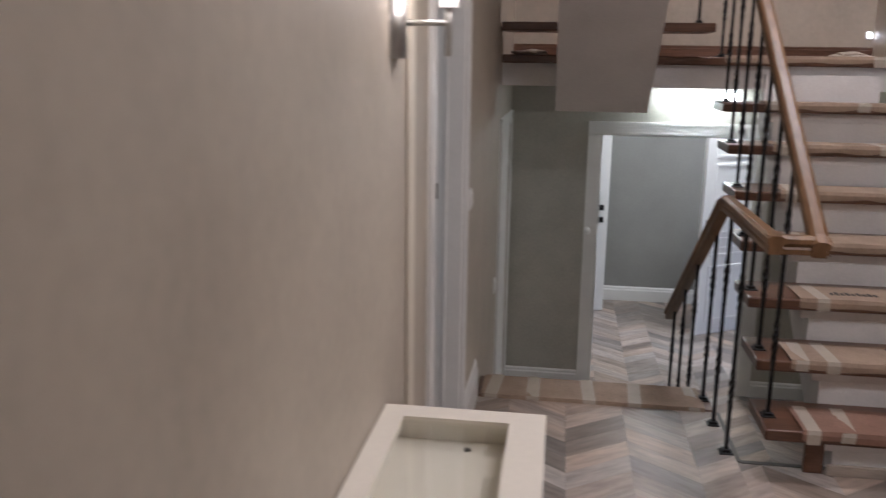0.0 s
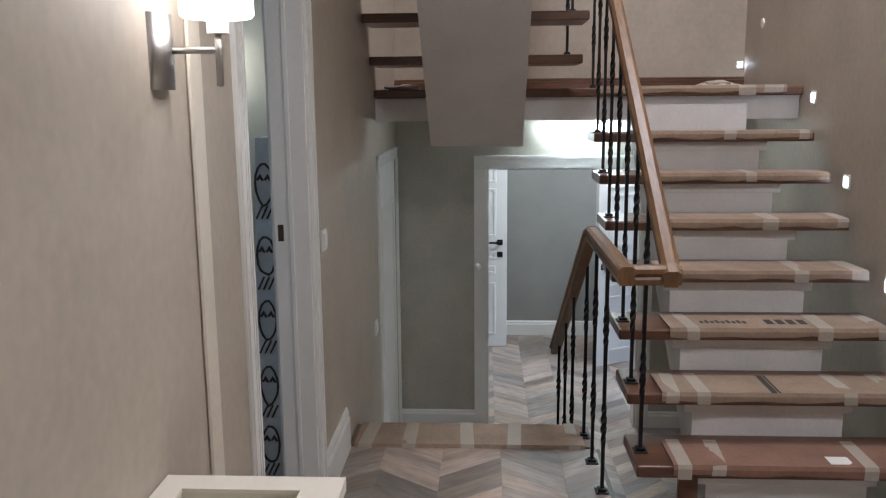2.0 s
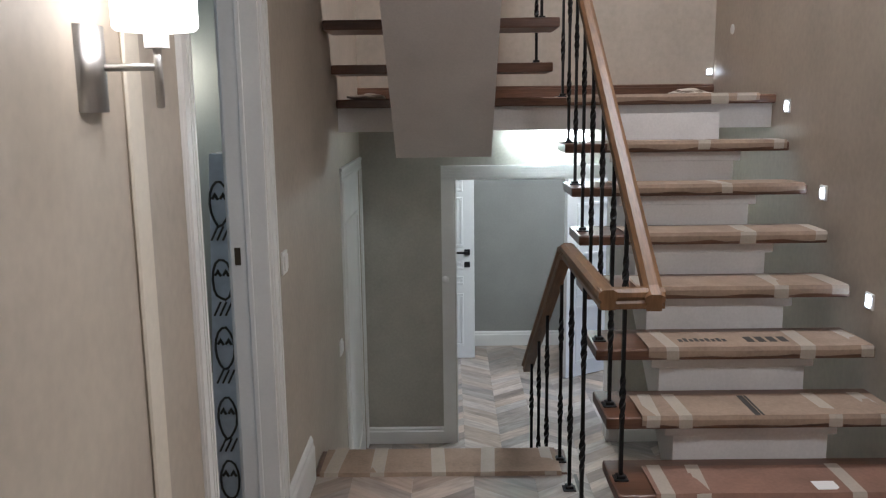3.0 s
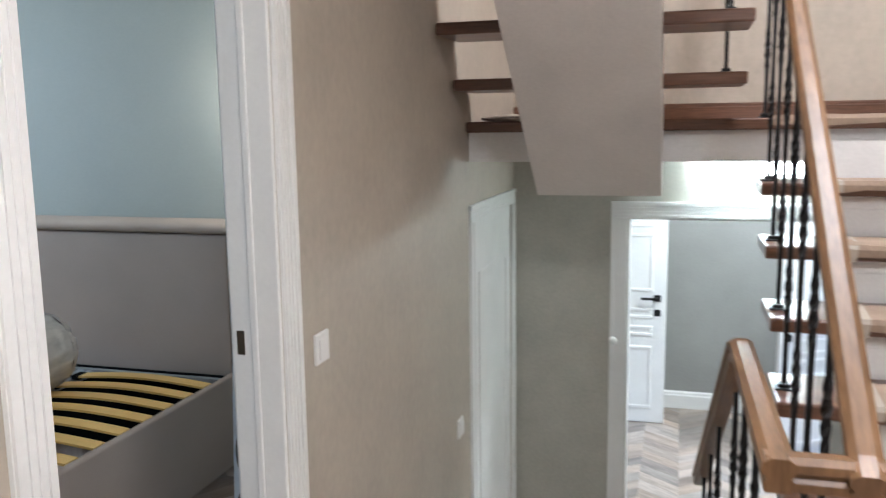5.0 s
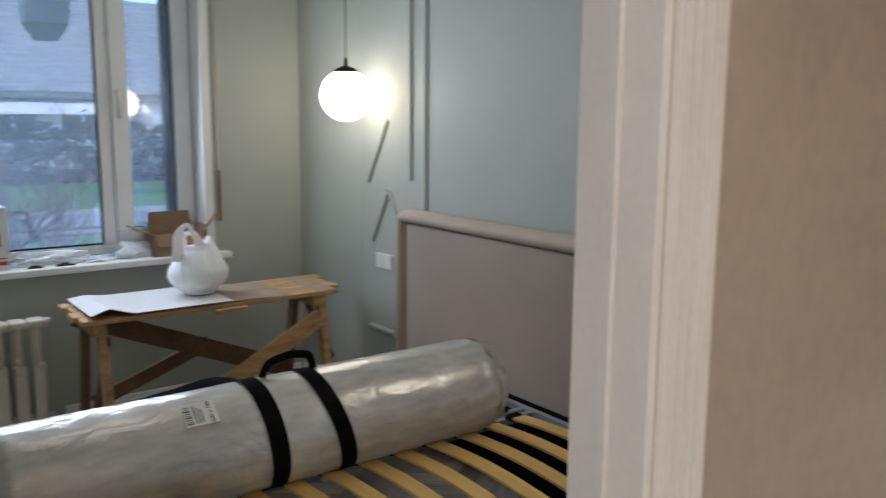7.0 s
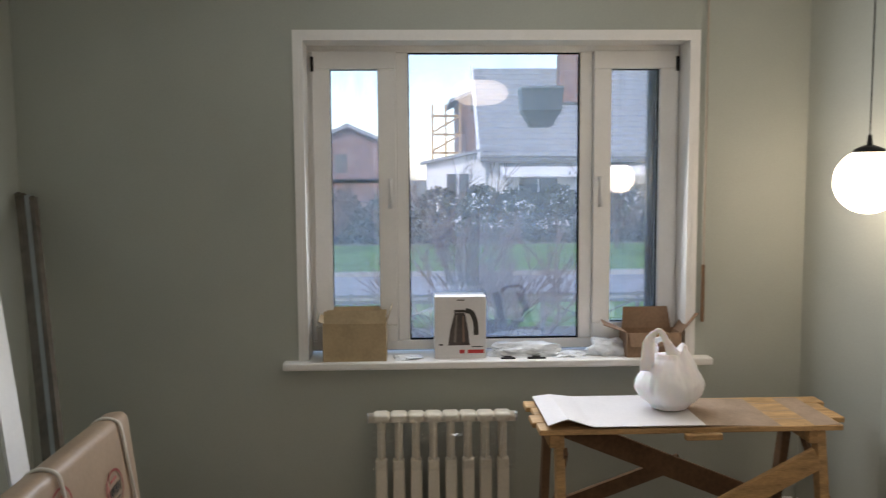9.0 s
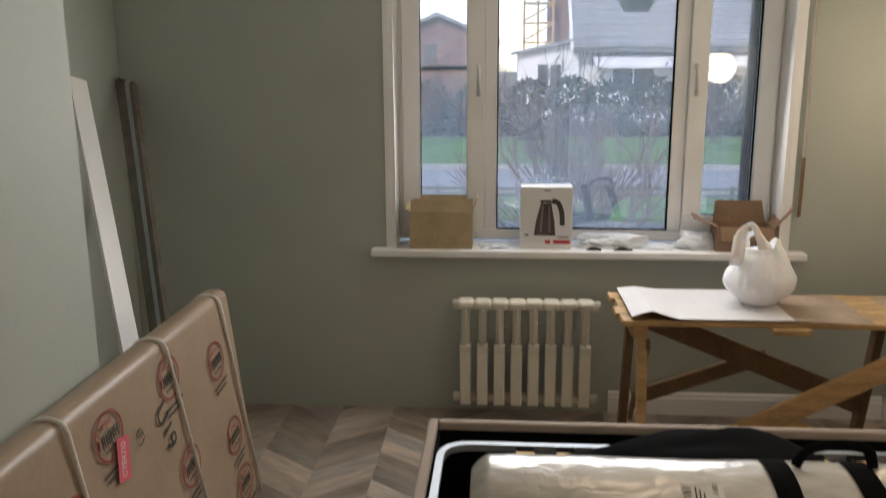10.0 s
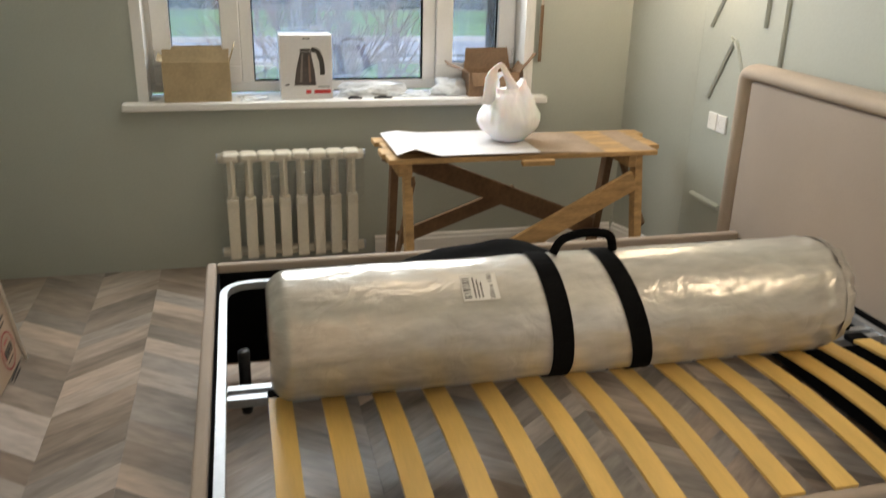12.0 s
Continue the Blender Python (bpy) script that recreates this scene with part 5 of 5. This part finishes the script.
# big flat parcel
parcel = thing("flat_parcel", "large flat parcel in brown kraft paper tied with string", "parcel", pose(-2.985, 2.075, 0.0, 6.2, 0, 0))
PW, PH, PT = 1.75, 0.875, 0.10
bm = boxes((0, -PT, 0.0, PW, 0, PH), bevel=0.035, seg=5)
bmesh.ops.subdivide_edges(bm, edges=[e for e in bm.edges if e.calc_length() > 0.3], cuts=14, use_grid_fill=True)
for v in bm.verts:
    v.co += Vector((0, 0.004, 0.003)) * noise.noise(v.co * 4.0)
part("wrapping", bm, M_KRAFT, parcel, "", True)
M_STRING = mat("white_string", (0.72, 0.68, 0.62), 0.8)
for x, lean in ((0.135, -0.10), (0.655, -0.13), (1.275, -0.085), (1.65, -0.06)):
    part("string", sweep(bent([(x + lean, 0.010, 0.003), (x, 0.010, PH - 0.012), (x, -PT * 0.5, PH + 0.010), (x, -PT - 0.004, PH - 0.02), (x, -PT - 0.004, 0.1)], 4, 0.03), ring(0.0065, 8), up=(1, 0, 0)), M_STRING, parcel, "white string", True)
M_STAMP = mat("red_ring_print", (0.30, 0.06, 0.055), 0.6, vary=0.1)
M_PINKPRINT = mat("pink_print", (0.45, 0.15, 0.13), 0.6, vary=0.1)


def badge(x, z, tilt):
    bm = bmesh.new()
    n = 28
    for k in range(n):
        a, b = 2 * math.pi * k / n, 2 * math.pi * (k + 1) / n
        f = [bm.verts.new((r * math.cos(t) * 1.1, 0, r * math.sin(t))) for r, t in ((0.061, a), (0.061, b), (0.054, b), (0.054, a))]
        bm.faces.new(f)
    ob = part("badge", bm, M_STAMP, parcel, "printed red ring badge")
    ob.matrix_local = pose(x, 0.006, z, 0, tilt, 0) @ Matrix.Scale(1.2, 4)
    at = pose(x, 0.0062, z, 0, tilt, 0) @ Matrix.Scale(1.2, 4)
    bm = bmesh.new()
    for k in range(4):
        u = 0.030 - 0.021 * k
        box(bm, u - 0.0075, -0.0002, -0.016, u - 0.0025, 0.0006, 0.014)
        box(bm, u + 0.0035, -0.0002, -0.016, u + 0.0085, 0.0006, 0.014)
        box(bm, u - 0.0025, -0.0002, -0.004, u + 0.0035, 0.0006, 0.003)
    part("printed_bar", bm, M_PRINT, parcel).matrix_local = at
    part("printed_bar", boxes((0.040, -0.0002, -0.014, 0.047, 0.0006, 0.030), (-0.022, -0.0002, 0.027, 0.022, 0.0006, 0.036)), M_PINKPRINT, parcel, "pink printed bar").matrix_local = at
    part("printed_line", boxes((-0.058, -0.0002, -0.081, 0.058, 0.0004, -0.075), (-0.044, -0.0002, -0.098, 0.048, 0.0004, -0.092), (-0.03, -0.0002, -0.032, 0.03, 0.0004, -0.028)), M_PRINT, parcel).matrix_local = at


for x, z, t in ((1.08, 0.737, 4), (0.663, 0.745, 3), (0.258, 0.653, 5), (1.319, 0.606, 3), (1.053, 0.419, 2), (0.62, 0.412, 4), (0.203, 0.327, 6), (1.291, 0.336, 4), (1.014, 0.137, 3), (0.611, 0.12, 5), (0.177, 0.115, 4), (1.30, 0.115, 2), (1.53, 0.70, 4), (1.53, 0.40, 3)):
    badge(x, z, t)
mir = Matrix.Rotation(radians(180), 4, "Z")
FACE = mir @ Matrix.Rotation(radians(90), 4, "X")
stk = part("sticker", boxes((-0.035, -0.0002, -0.085, 0.035, 0.0008, 0.085), bevel=0.0), mat("pink_sticker", (0.75, 0.13, 0.17), 0.45), parcel, "pink-red warning sticker")
stk.matrix_local = pose(1.036, 0.009, 0.647, 0, -14, 0) @ Matrix.Diagonal((1, 1, 0.72, 1))
words("СТЕКЛО", 0.034, M_WHITE, stk, Matrix.Translation((0, 0.0012, 0)) @ FACE @ pose(0, 0, 0, 0, 0, 90))
words("U19", 0.10, M_PRINT, parcel, Matrix.Translation((0.75, 0.009, 0.61)) @ FACE @ pose(0, 0, 0, 0, 0, -72), "handwriting")
words("(F)", 0.05, M_PRINT, parcel, Matrix.Translation((0.92, 0.009, 0.66)) @ FACE @ pose(0, 0, 0, 0, 0, -72), "handwriting")

# boards leaning in the niche
plank = thing("white_board", "white painted board leaning in the corner", "board")
part("board", sweep([(-2.64, 1.80, 0.012), (-3.36, 1.245, 1.68)], [(-0.047, -0.008), (0.047, -0.008), (0.047, 0.008), (-0.047, 0.008)], up=(0.4, 1, 0)), M_WHITE, plank)
M_PROFILE = mat("wrapped_profile", (0.12, 0.10, 0.08), 0.2, vary=0.2, scale=8, fine=30, bump=0.12, coat=0.7)
prof_t = thing("wrapped_profiles", "long dark profiles bundled in shiny film leaning in the corner", "profiles")
for k in range(4):
    part("profile", sweep([(-2.77 + 0.02 * k, 1.80 + 0.026 * k, 0.02), (-3.79 + 0.010 * k, 1.232 + 0.026 * k, 1.67 - 0.006 * k)], [(-0.014, -0.012), (0.014, -0.012), (0.014, 0.012), (-0.014, 0.012)], up=(0.4, 1, 0)), M_PROFILE if k != 2 else M_GREYMETAL, prof_t)

# film-wrapped panel beside the door
wrapped = thing("wrapped_package", "tall package wrapped in pale blue film with black doodles", "package")
M_BLUEFILM = mat("blue_film", (0.62, 0.67, 0.74), 0.3, vary=0.07, scale=9, fine=40, bump=0.12, coat=0.3)
LEAN = [(-0.295, 0.005), (-0.238, 1.37), (-0.135, 1.37), (-0.15, 0.005)]
bm = prism([(x, z) for x, z in LEAN], "y", 3.70, 4.62)
part("panel", bm, M_BLUEFILM, wrapped)
for i, z in enumerate((0.18, 0.42, 0.68, 0.93, 1.20)):
    bm = bmesh.new()
    xc = -0.235 + 0.02 * z
    pts = []
    for k in range(15):
        a = 2 * math.pi * k / 14
        pts.append((xc + 0.034 * math.cos(a), 3.699, z + 0.075 * math.sin(a) * (1 + 0.25 * noise.noise(Vector((a, i, 2))))))
    sweep(pts, ring(0.0045, 5), bm, up=(0, 1, 0))
    for q in (-0.014, 0.014):
        sweep([(xc + q - 0.010, 3.699, z + 0.015), (xc + q, 3.699, z + 0.03), (xc + q + 0.010, 3.699, z + 0.012)], ring(0.005, 5), bm, up=(0, 1, 0))
    for q in (-0.035, -0.015, 0.005):
        sweep([(xc + q, 3.699, z - 0.13), (xc + q + 0.025, 3.699, z - 0.08)], ring(0.004, 5), bm, up=(0, 1, 0))
    part("doodle", bm, M_PRINT, wrapped)

# ---- outdoors ----
GZ = -0.6
M_GRASS = mat("lawn", (0.10, 0.20, 0.055), 0.95, spec=0.1, vary=0.25, scale=0.8, fine=8, bump=0.2)
M_ROAD = mat("wet_asphalt", (0.27, 0.28, 0.30), 0.9, spec=0.12, vary=0.10, scale=0.5, fine=20)
M_STONE = mat("kerb_stone", (0.30, 0.30, 0.29), 0.8, vary=0.08)
M_SOIL = mat("bare_ground", (0.13, 0.12, 0.09), 0.9, vary=0.2, scale=1, fine=10, bump=0.2)
M_HEDGE = mat("hedge_leaf", (0.06, 0.065, 0.055), 0.95, spec=0.05, vary=0.3, scale=3, fine=20)
M_TWIG = mat("bare_twig", (0.15, 0.10, 0.09), 0.9, spec=0.1, vary=0.2)
M_ROOF = mat("roof_tile", (0.25, 0.265, 0.29), 0.7, vary=0.08, scale=2)
M_BRICK = mat("red_brick", (0.21, 0.12, 0.10), 0.85, vary=0.12, scale=2, fine=12)
M_RENDER = mat("white_render", (0.68, 0.68, 0.69), 0.8, vary=0.03)
M_DARKGLASS = mat("dark_window", (0.05, 0.06, 0.07), 0.1, vary=0.05)
bm = bmesh.new()
q = [bm.verts.new((x, y, GZ)) for x, y in ((-400, -400), (-4.22, -400), (-4.22, 400), (-400, 400))]
bm.faces.new(q)
setting("ground", bm, M_SOIL, "bare winter ground round the houses", "ground")
setting("lawn", boxes((-26.5, -60, GZ + 0.004, -19.0, 70, GZ + 0.09), (-14.8, -60, GZ + 0.004, -12.4, 70, GZ + 0.07), (-9.8, -60, GZ + 0.004, -4.6, 70, GZ + 0.03)), M_GRASS, "short green lawn strips along the road", "lawn")
setting("road", boxes((-18.8, -60, GZ - 0.05, -15.0, 70, GZ + 0.012)), M_ROAD, "wet grey asphalt road", "road")
setting("kerb", boxes((-19.0, -60, GZ - 0.05, -18.8, 70, GZ + 0.12), (-15.0, -60, GZ - 0.05, -14.8, 70, GZ + 0.12)), M_STONE, "grey stone kerbs along the road", "kerb")

M_RAILGREY = mat("weathered_grey_metal", (0.13, 0.135, 0.14), 0.7, metal=0.3, vary=0.1)
fence = thing("street_fence", "low grey metal fence with crossed bars along the pavement", "fence")
for k in range(14):
    y = -4 + 1.25 * k
    part("post", boxes((-10.52, y - 0.025, GZ, -10.47, y + 0.025, 0.22)), M_RAILGREY, fence)
    for a, b in (((-10.495, y + 0.03, -0.42), (-10.495, y + 1.22, 0.10)), ((-10.495, y + 0.03, 0.10), (-10.495, y + 1.22, -0.42))):
        part("cross_bar", sweep([a, b], ring(0.012, 6)), M_RAILGREY, fence)
for z in (0.18, 0.10, -0.45):
    part("rail", boxes((-10.515, -4, z - 0.018, -10.475, 13.5, z + 0.018)), M_RAILGREY, fence)


def shrub(name, label, x, y, height, spread, count, seed):
    r = random.Random(seed)
    ob = thing(name, label, "shrub")
    stem, twig = bmesh.new(), bmesh.new()

    def grow(p, d, length, rad, depth):
        pts = [p]
        for k in range(3):
            d = (d + Vector((r.uniform(-1, 1), r.uniform(-1, 1), r.uniform(-0.3, 0.7))) * 0.16).normalized()
            pts.append(pts[-1] + d * length / 3)
        sweep(pts, ring(rad, 4), stem if depth > 1 else twig)
        if depth:
            for k in range(3 if depth > 1 else 7):
                q = pts[r.randint(1, 3)]
                grow(q, (d + Vector((r.uniform(-1, 1), r.uniform(-1, 1), r.uniform(-0.2, 0.8))) * 0.75).normalized(), length * r.uniform(0.5, 0.8), rad * 0.6, depth - 1)
    for k in range(count):
        a = r.uniform(0, 2 * math.pi)
        grow(Vector((x + r.uniform(-0.2, 0.2), y + r.uniform(-0.2, 0.2), GZ)), Vector((spread * math.cos(a), spread * math.sin(a), 1)).normalized(), height * r.uniform(0.35, 0.5), 0.02, 3)
    part("stems", stem, M_TWIG, ob)
    part("twigs", twig, M_TWIG, ob)
    return ob


shrub("bare_shrub", "bare twiggy winter shrub in front of the window", -8.6, 3.85, 2.0, 0.8, 15, 5)
shrub("bare_shrub", "bare pinkish shrub beyond the fence", -13.4, 3.9, 2.6, 0.6, 8, 8)
shrub("bare_tree", "thin bare tree across the road", -24.0, 0.6, 3.2, 0.4, 4, 12)
shrub("bare_tree", "thin bare tree across the road", -24.5, 9.2, 3.0, 0.4, 4, 15)


def hedge_ball(x, y, r, h, seed):
    ob = thing("clipped_bush", "dark round clipped bush before the houses", "bush", group="clipped bushes across the road")
    rr = random.Random(seed)
    bm = bmesh.new()
    for k in range(620):
        u, a = rr.uniform(-1, 1), rr.uniform(0, 2 * math.pi)
        s = math.sqrt(1 - u * u)
        d = rr.uniform(0.72, 1.03)
        c = Vector((x + r * d * s * math.cos(a), y + r * d * s * math.sin(a), GZ + h - r * 0.8 + r * 0.8 * d * u))
        e = Vector((rr.uniform(-1, 1), rr.uniform(-1, 1), rr.uniform(-1, 1))).normalized()
        f = e.orthogonal().normalized()
        w = 0.09
        bm.faces.new([bm.verts.new(c + e * w), bm.verts.new(c + f * w * 0.6), bm.verts.new(c - e * w), bm.verts.new(c - f * w * 0.6)])
    part("crown", bm, M_HEDGE, ob)
    part("trunk", lathe([(0.07, 0), (0.05, h - r * 1.2), (0.0, h - r)], 8, at=(x, y, GZ)), M_TWIG, ob)


for k in range(9):
    hedge_ball(-27.8 - 0.3 * (k % 2), 4.0 + 1.35 * k, 0.78 + 0.06 * (k % 3), 1.95 + 0.06 * (k % 2), k)
for k in range(5):
    hedge_ball(-29.0, -5.4 + 1.9 * k, 0.95, 1.75 + 0.1 * (k % 2), 30 + k)
hedge = thing("hedge_row", "dark bare hedge and fence before the houses", "hedge")
rr = random.Random(3)
bm = bmesh.new()
for k in range(9500):
    c = Vector((-28.4 + rr.uniform(-0.5, 0.5), rr.uniform(-10, 18), GZ + abs(rr.gauss(0, 0.65))))
    e = Vector((rr.uniform(-1, 1), rr.uniform(-1, 1), rr.uniform(-1, 1))).normalized()
    f = e.orthogonal().normalized()
    bm.faces.new([bm.verts.new(c + e * 0.12), bm.verts.new(c + f * 0.05), bm.verts.new(c - e * 0.12), bm.verts.new(c - f * 0.05)])
tagged(part("twigs", bm, M_HEDGE, hedge), kind="stuff")

house = thing("house", "white rendered house with a grey tiled roof", "house")
part("wall", boxes((-43, 6.2, GZ, -35.5, 22, 2.6)), M_RENDER, house)
part("awning", prism([(-35.5, 2.25), (-34.2, 1.75), (-34.2, 1.65), (-35.5, 2.1)], "y", 6.8, 13.5), M_RENDER, house, "pale awning")
bm = bmesh.new()
rows_n = 16
for k in range(rows_n):
    f0, f1 = k / rows_n, (k + 1) / rows_n
    x0, x1 = -34.9 - 4.3 * f0, -34.9 - 4.3 * f1 - 0.05
    z0, z1 = 2.55 + 4.2 * f0, 2.55 + 4.2 * f1
    prism([(x0, z0 + 0.15), (x0, z0 - 0.02), (x1, z1 - 0.02), (x1, z1 + 0.01)], "y", 5.95, 22.3, bm)
prism([(-39.2, 6.75), (-39.2, 6.6), (-43.6, 2.5), (-43.6, 2.65)], "y", 5.95, 22.3, bm)
roof = part("roof", bm, M_ROOF, house, "grey tiled roof")
part("verge_board", prism([(-34.86, 2.42), (-39.2, 6.70), (-39.2, 6.95), (-34.86, 2.68)], "y", 5.82, 5.945), M_RENDER, roof, "white verge board")
part("eaves_fascia", boxes((-34.95, 5.95, 2.28, -34.86, 22.3, 2.50)), M_RAILGREY, roof, "grey eaves gutter")
part("gable", prism([(-35.4, 2.6), (-39.2, 6.6), (-42.9, 2.6)], "y", 6.2, 6.4), M_RENDER, house)
part("chimney", boxes((-37.9, 9.7, 5.0, -37.1, 10.7, 7.3)), M_BRICK, roof, "brick chimney")
part("annex", prism([(3.7, GZ), (3.7, 2.25), (6.2, 2.75), (6.2, GZ)], "x", -38, -35.2), M_RENDER, house, "white lean-to annex")
part("annex_roof", prism([(3.4, 2.2), (3.4, 2.32), (6.3, 2.92), (6.3, 2.78)], "x", -38.2, -34.9), M_ROOF, house)
for y0, y1, z0, z1 in ((4.45, 5.55, 0.9, 1.8), (7.6, 9.4, 0.7, 1.6), (10.2, 12.0, 0.7, 1.6)):
    x = -35.2 if y0 < 6 else -35.5
    w = part("window", boxes((x - 0.02, y0, z0, x + 0.03, y1, z1)), M_DARKGLASS, house)
    part("frame", boxes((x + 0.03, y0, z0, x + 0.07, y0 + 0.07, z1), (x + 0.03, y1 - 0.07, z0, x + 0.07, y1, z1), (x + 0.03, (y0 + y1) / 2 - 0.04, z0, x + 0.07, (y0 + y1) / 2 + 0.04, z1)), M_RENDER, w)
far_house = thing("brick_house", "red brick house with a low gable roof", "house")
part("wall", boxes((-52, -3.2, GZ, -44, 2.5, 3.2)), M_BRICK, far_house)
part("roof", prism([(-3.6, 3.1), (-0.35, 4.5), (2.9, 3.1), (2.9, 2.95), (-0.35, 4.3), (-3.6, 2.95)], "x", -52.4, -43.6), M_ROOF, far_house)
part("gable", prism([(-3.2, 3.2), (-0.35, 4.3), (2.5, 3.2)], "x", -44.1, -43.99), M_BRICK, far_house)
part("window", boxes((-44.0, -1.1, 1.9, -43.95, -0.4, 2.9)), M_DARKGLASS, far_house)
site = thing("house_under_construction", "unfinished brick house with wooden scaffolding", "house")
part("wall", boxes((-46, 5.4, GZ, -41, 8.3, 5.6)), M_BRICK, site)
part("roof", prism([(4.9, 5.3), (6.9, 6.1), (8.8, 5.5), (8.8, 5.65), (6.9, 6.3), (4.9, 5.45)], "x", -46.4, -40.6), M_ROOF, site)
for k in range(3):
    part("scaffold_deck", boxes((-41.0, 4.0, 2.8 + 0.9 * k, -40.3, 5.5, 2.88 + 0.9 * k)), M_PINE, site)
    part("scaffold_brace", sweep([(-40.3, 4.0, 2.0 + 0.9 * k), (-40.3, 5.4, 2.8 + 0.9 * k)], ring(0.05, 5)), M_PINE, site)
for y in (4.05, 4.7, 5.4):
    part("scaffold_pole", boxes((-40.4, y - 0.05, GZ, -40.3, y + 0.05, 5.2)), M_PINE, site)

# unidentified tapered shape; the wire is added so that it hangs
feeder = thing("tapered_object", "small grey tapered object of unknown kind outside the window", "feeder")
FY, FXO = 3.795, -4.60


def tapered(bm, z0, w0, d0, z1, w1, d1):
    lo = [bm.verts.new((FXO + a * d0, FY + b * w0, z0)) for a, b in ((-1, -1), (1, -1), (1, 1), (-1, 1))]
    hi = [bm.verts.new((FXO + a * d1, FY + b * w1, z1)) for a, b in ((-1, -1), (1, -1), (1, 1), (-1, 1))]
    bm.faces.new(lo[::-1])
    bm.faces.new(hi)
    for k in range(4):
        bm.faces.new((lo[k], lo[(k + 1) % 4], hi[(k + 1) % 4], hi[k]))
    return bm


part("body", tapered(bmesh.new(), 2.105, 0.112, 0.08, 2.222, 0.118, 0.085), mat("grey_plastic", (0.45, 0.45, 0.45), 0.6), feeder, "grey upper body")
part("hopper", tapered(bmesh.new(), 2.012, 0.058, 0.05, 2.1045, 0.111, 0.079), mat("tan_plastic", (0.26, 0.23, 0.19), 0.6), feeder, "tan tapered lower part")
part("lid", boxes((FXO - 0.09, FY - 0.122, 2.2225, FXO + 0.09, FY + 0.122, 2.236), bevel=0.003), M_WHITE, feeder, "white lid")
part("wire", sweep([(FXO, FY, 2.235), (FXO, FY, 2.72), (-4.21, FY, 2.74)], ring(0.001, 5)), M_GREYMETAL, feeder, "thin wire, added to hold the object up")

# ---- parquet ----
def clip(poly, x0, y0, x1, y1):
    for axis, lim, keep in ((0, x0, 1), (0, x1, -1), (1, y0, 1), (1, y1, -1)):
        out = []
        for a, b in zip(poly, poly[1:] + poly[:1]):
            da, db = (a[axis] - lim) * keep, (b[axis] - lim) * keep
            if da >= 0:
                out.append(a)
            if (da >= 0) != (db >= 0):
                t = da / (da - db)
                out.append((a[0] + (b[0] - a[0]) * t, a[1] + (b[1] - a[1]) * t))
        poly = out
        if len(poly) < 3:
            return []
    return poly


def area(p):
    return abs(sum(a[0] * b[1] - b[0] * a[1] for a, b in zip(p, p[1:] + p[:1]))) / 2


def chevron(parent, rects, along_y, s0, pitch, slope, depth, z, near):
    """Chevron boards: columns along y (or x), laid in the rectangles; those in the near stretch are objects of their own."""
    gap = 0.0003
    shared, rest = {}, {0: bmesh.new(), 1: bmesh.new()}
    lo = [min(r[k] for r in rects) for k in (0, 1)]
    hi = [max(r[k + 2] for r in rects) for k in (0, 1)]
    ua, ub, va, vb = (lo[0], hi[0], lo[1], hi[1]) if along_y else (lo[1], hi[1], lo[0], hi[0])
    for c in range(math.floor((ua - s0) / pitch), math.ceil((ub - s0) / pitch)):
        u0, sg = s0 + c * pitch, c % 2
        d = slope if sg else -slope
        ang = math.atan2(d, pitch) if along_y else math.pi / 2 - math.atan2(d, pitch)
        key = min((-0.64, 0.64, -0.93, 0.93), key=lambda k: abs(math.sin(-k - ang)))
        base = [(gap, gap), (pitch - gap, d + gap), (pitch - gap, d + depth - gap), (gap, depth - gap)]
        for r in range(math.floor((va - s0) / depth) - 3, math.ceil((vb - s0) / depth) + 3):
            v0 = s0 + r * depth + (slope if not sg else 0)
            quad = [(u0 + p, v0 + q) for p, q in base]
            if not along_y:
                quad = [(q, p) for p, q in quad]
            for rect in rects:
                poly = clip(quad, *rect)
                if len(poly) < 3 or area(poly) < 2e-4:
                    continue
                cx, cy = sum(p[0] for p in poly) / len(poly), sum(p[1] for p in poly) / len(poly)
                if not (near[0] < cx < near[2] and near[1] < cy < near[3]):
                    prism(poly, "z", z - 0.009, z, rest[sg])
                    continue
                whole = len(poly) == 4 and abs(area(poly) - area(quad)) < 1e-7
                if whole and sg in shared:
                    ob = new("plank", shared[sg])
                    ob.parent = parent
                else:
                    b = prism([(p[0] - quad[0][0], p[1] - quad[0][1]) for p in poly], "z", -0.009, 0)
                    ob = part("plank", b, M_FLOORS[(key, False)], parent)
                    if whole:
                        shared[sg] = ob.data
                ob.location = (quad[0][0], quad[0][1], z)
        rest[(sg, "key")] = key
    for sg in (0, 1):
        if rest[sg].faces:
            tagged(part("planks", rest[sg], M_FLOORS[(rest[(sg, "key")], True)], parent), kind="stuff")


chevron(floor_hall, [(0.0, -1.6, 1.088, 4.098), (1.088, -1.6, RIGHT, 3.618)], True, 0.17, 0.2515, 0.19, 0.13, 0.0, (0, 1.9, 3, 5))
chevron(floor_room, [(BX, LY, -0.11, HY), (-0.11, DY0, 0.0, DY1)], False, 2.262, 0.266, 0.20, 0.13, 0.0, (BX, LY, -0.9, 3.3))
chevron(floor_low, [(-0.6, 3.63, 3.2, 9.0)], True, 0.17, 0.2515, 0.19, 0.13, LOW, (0.4, 5.3, 1.9, 8.7))
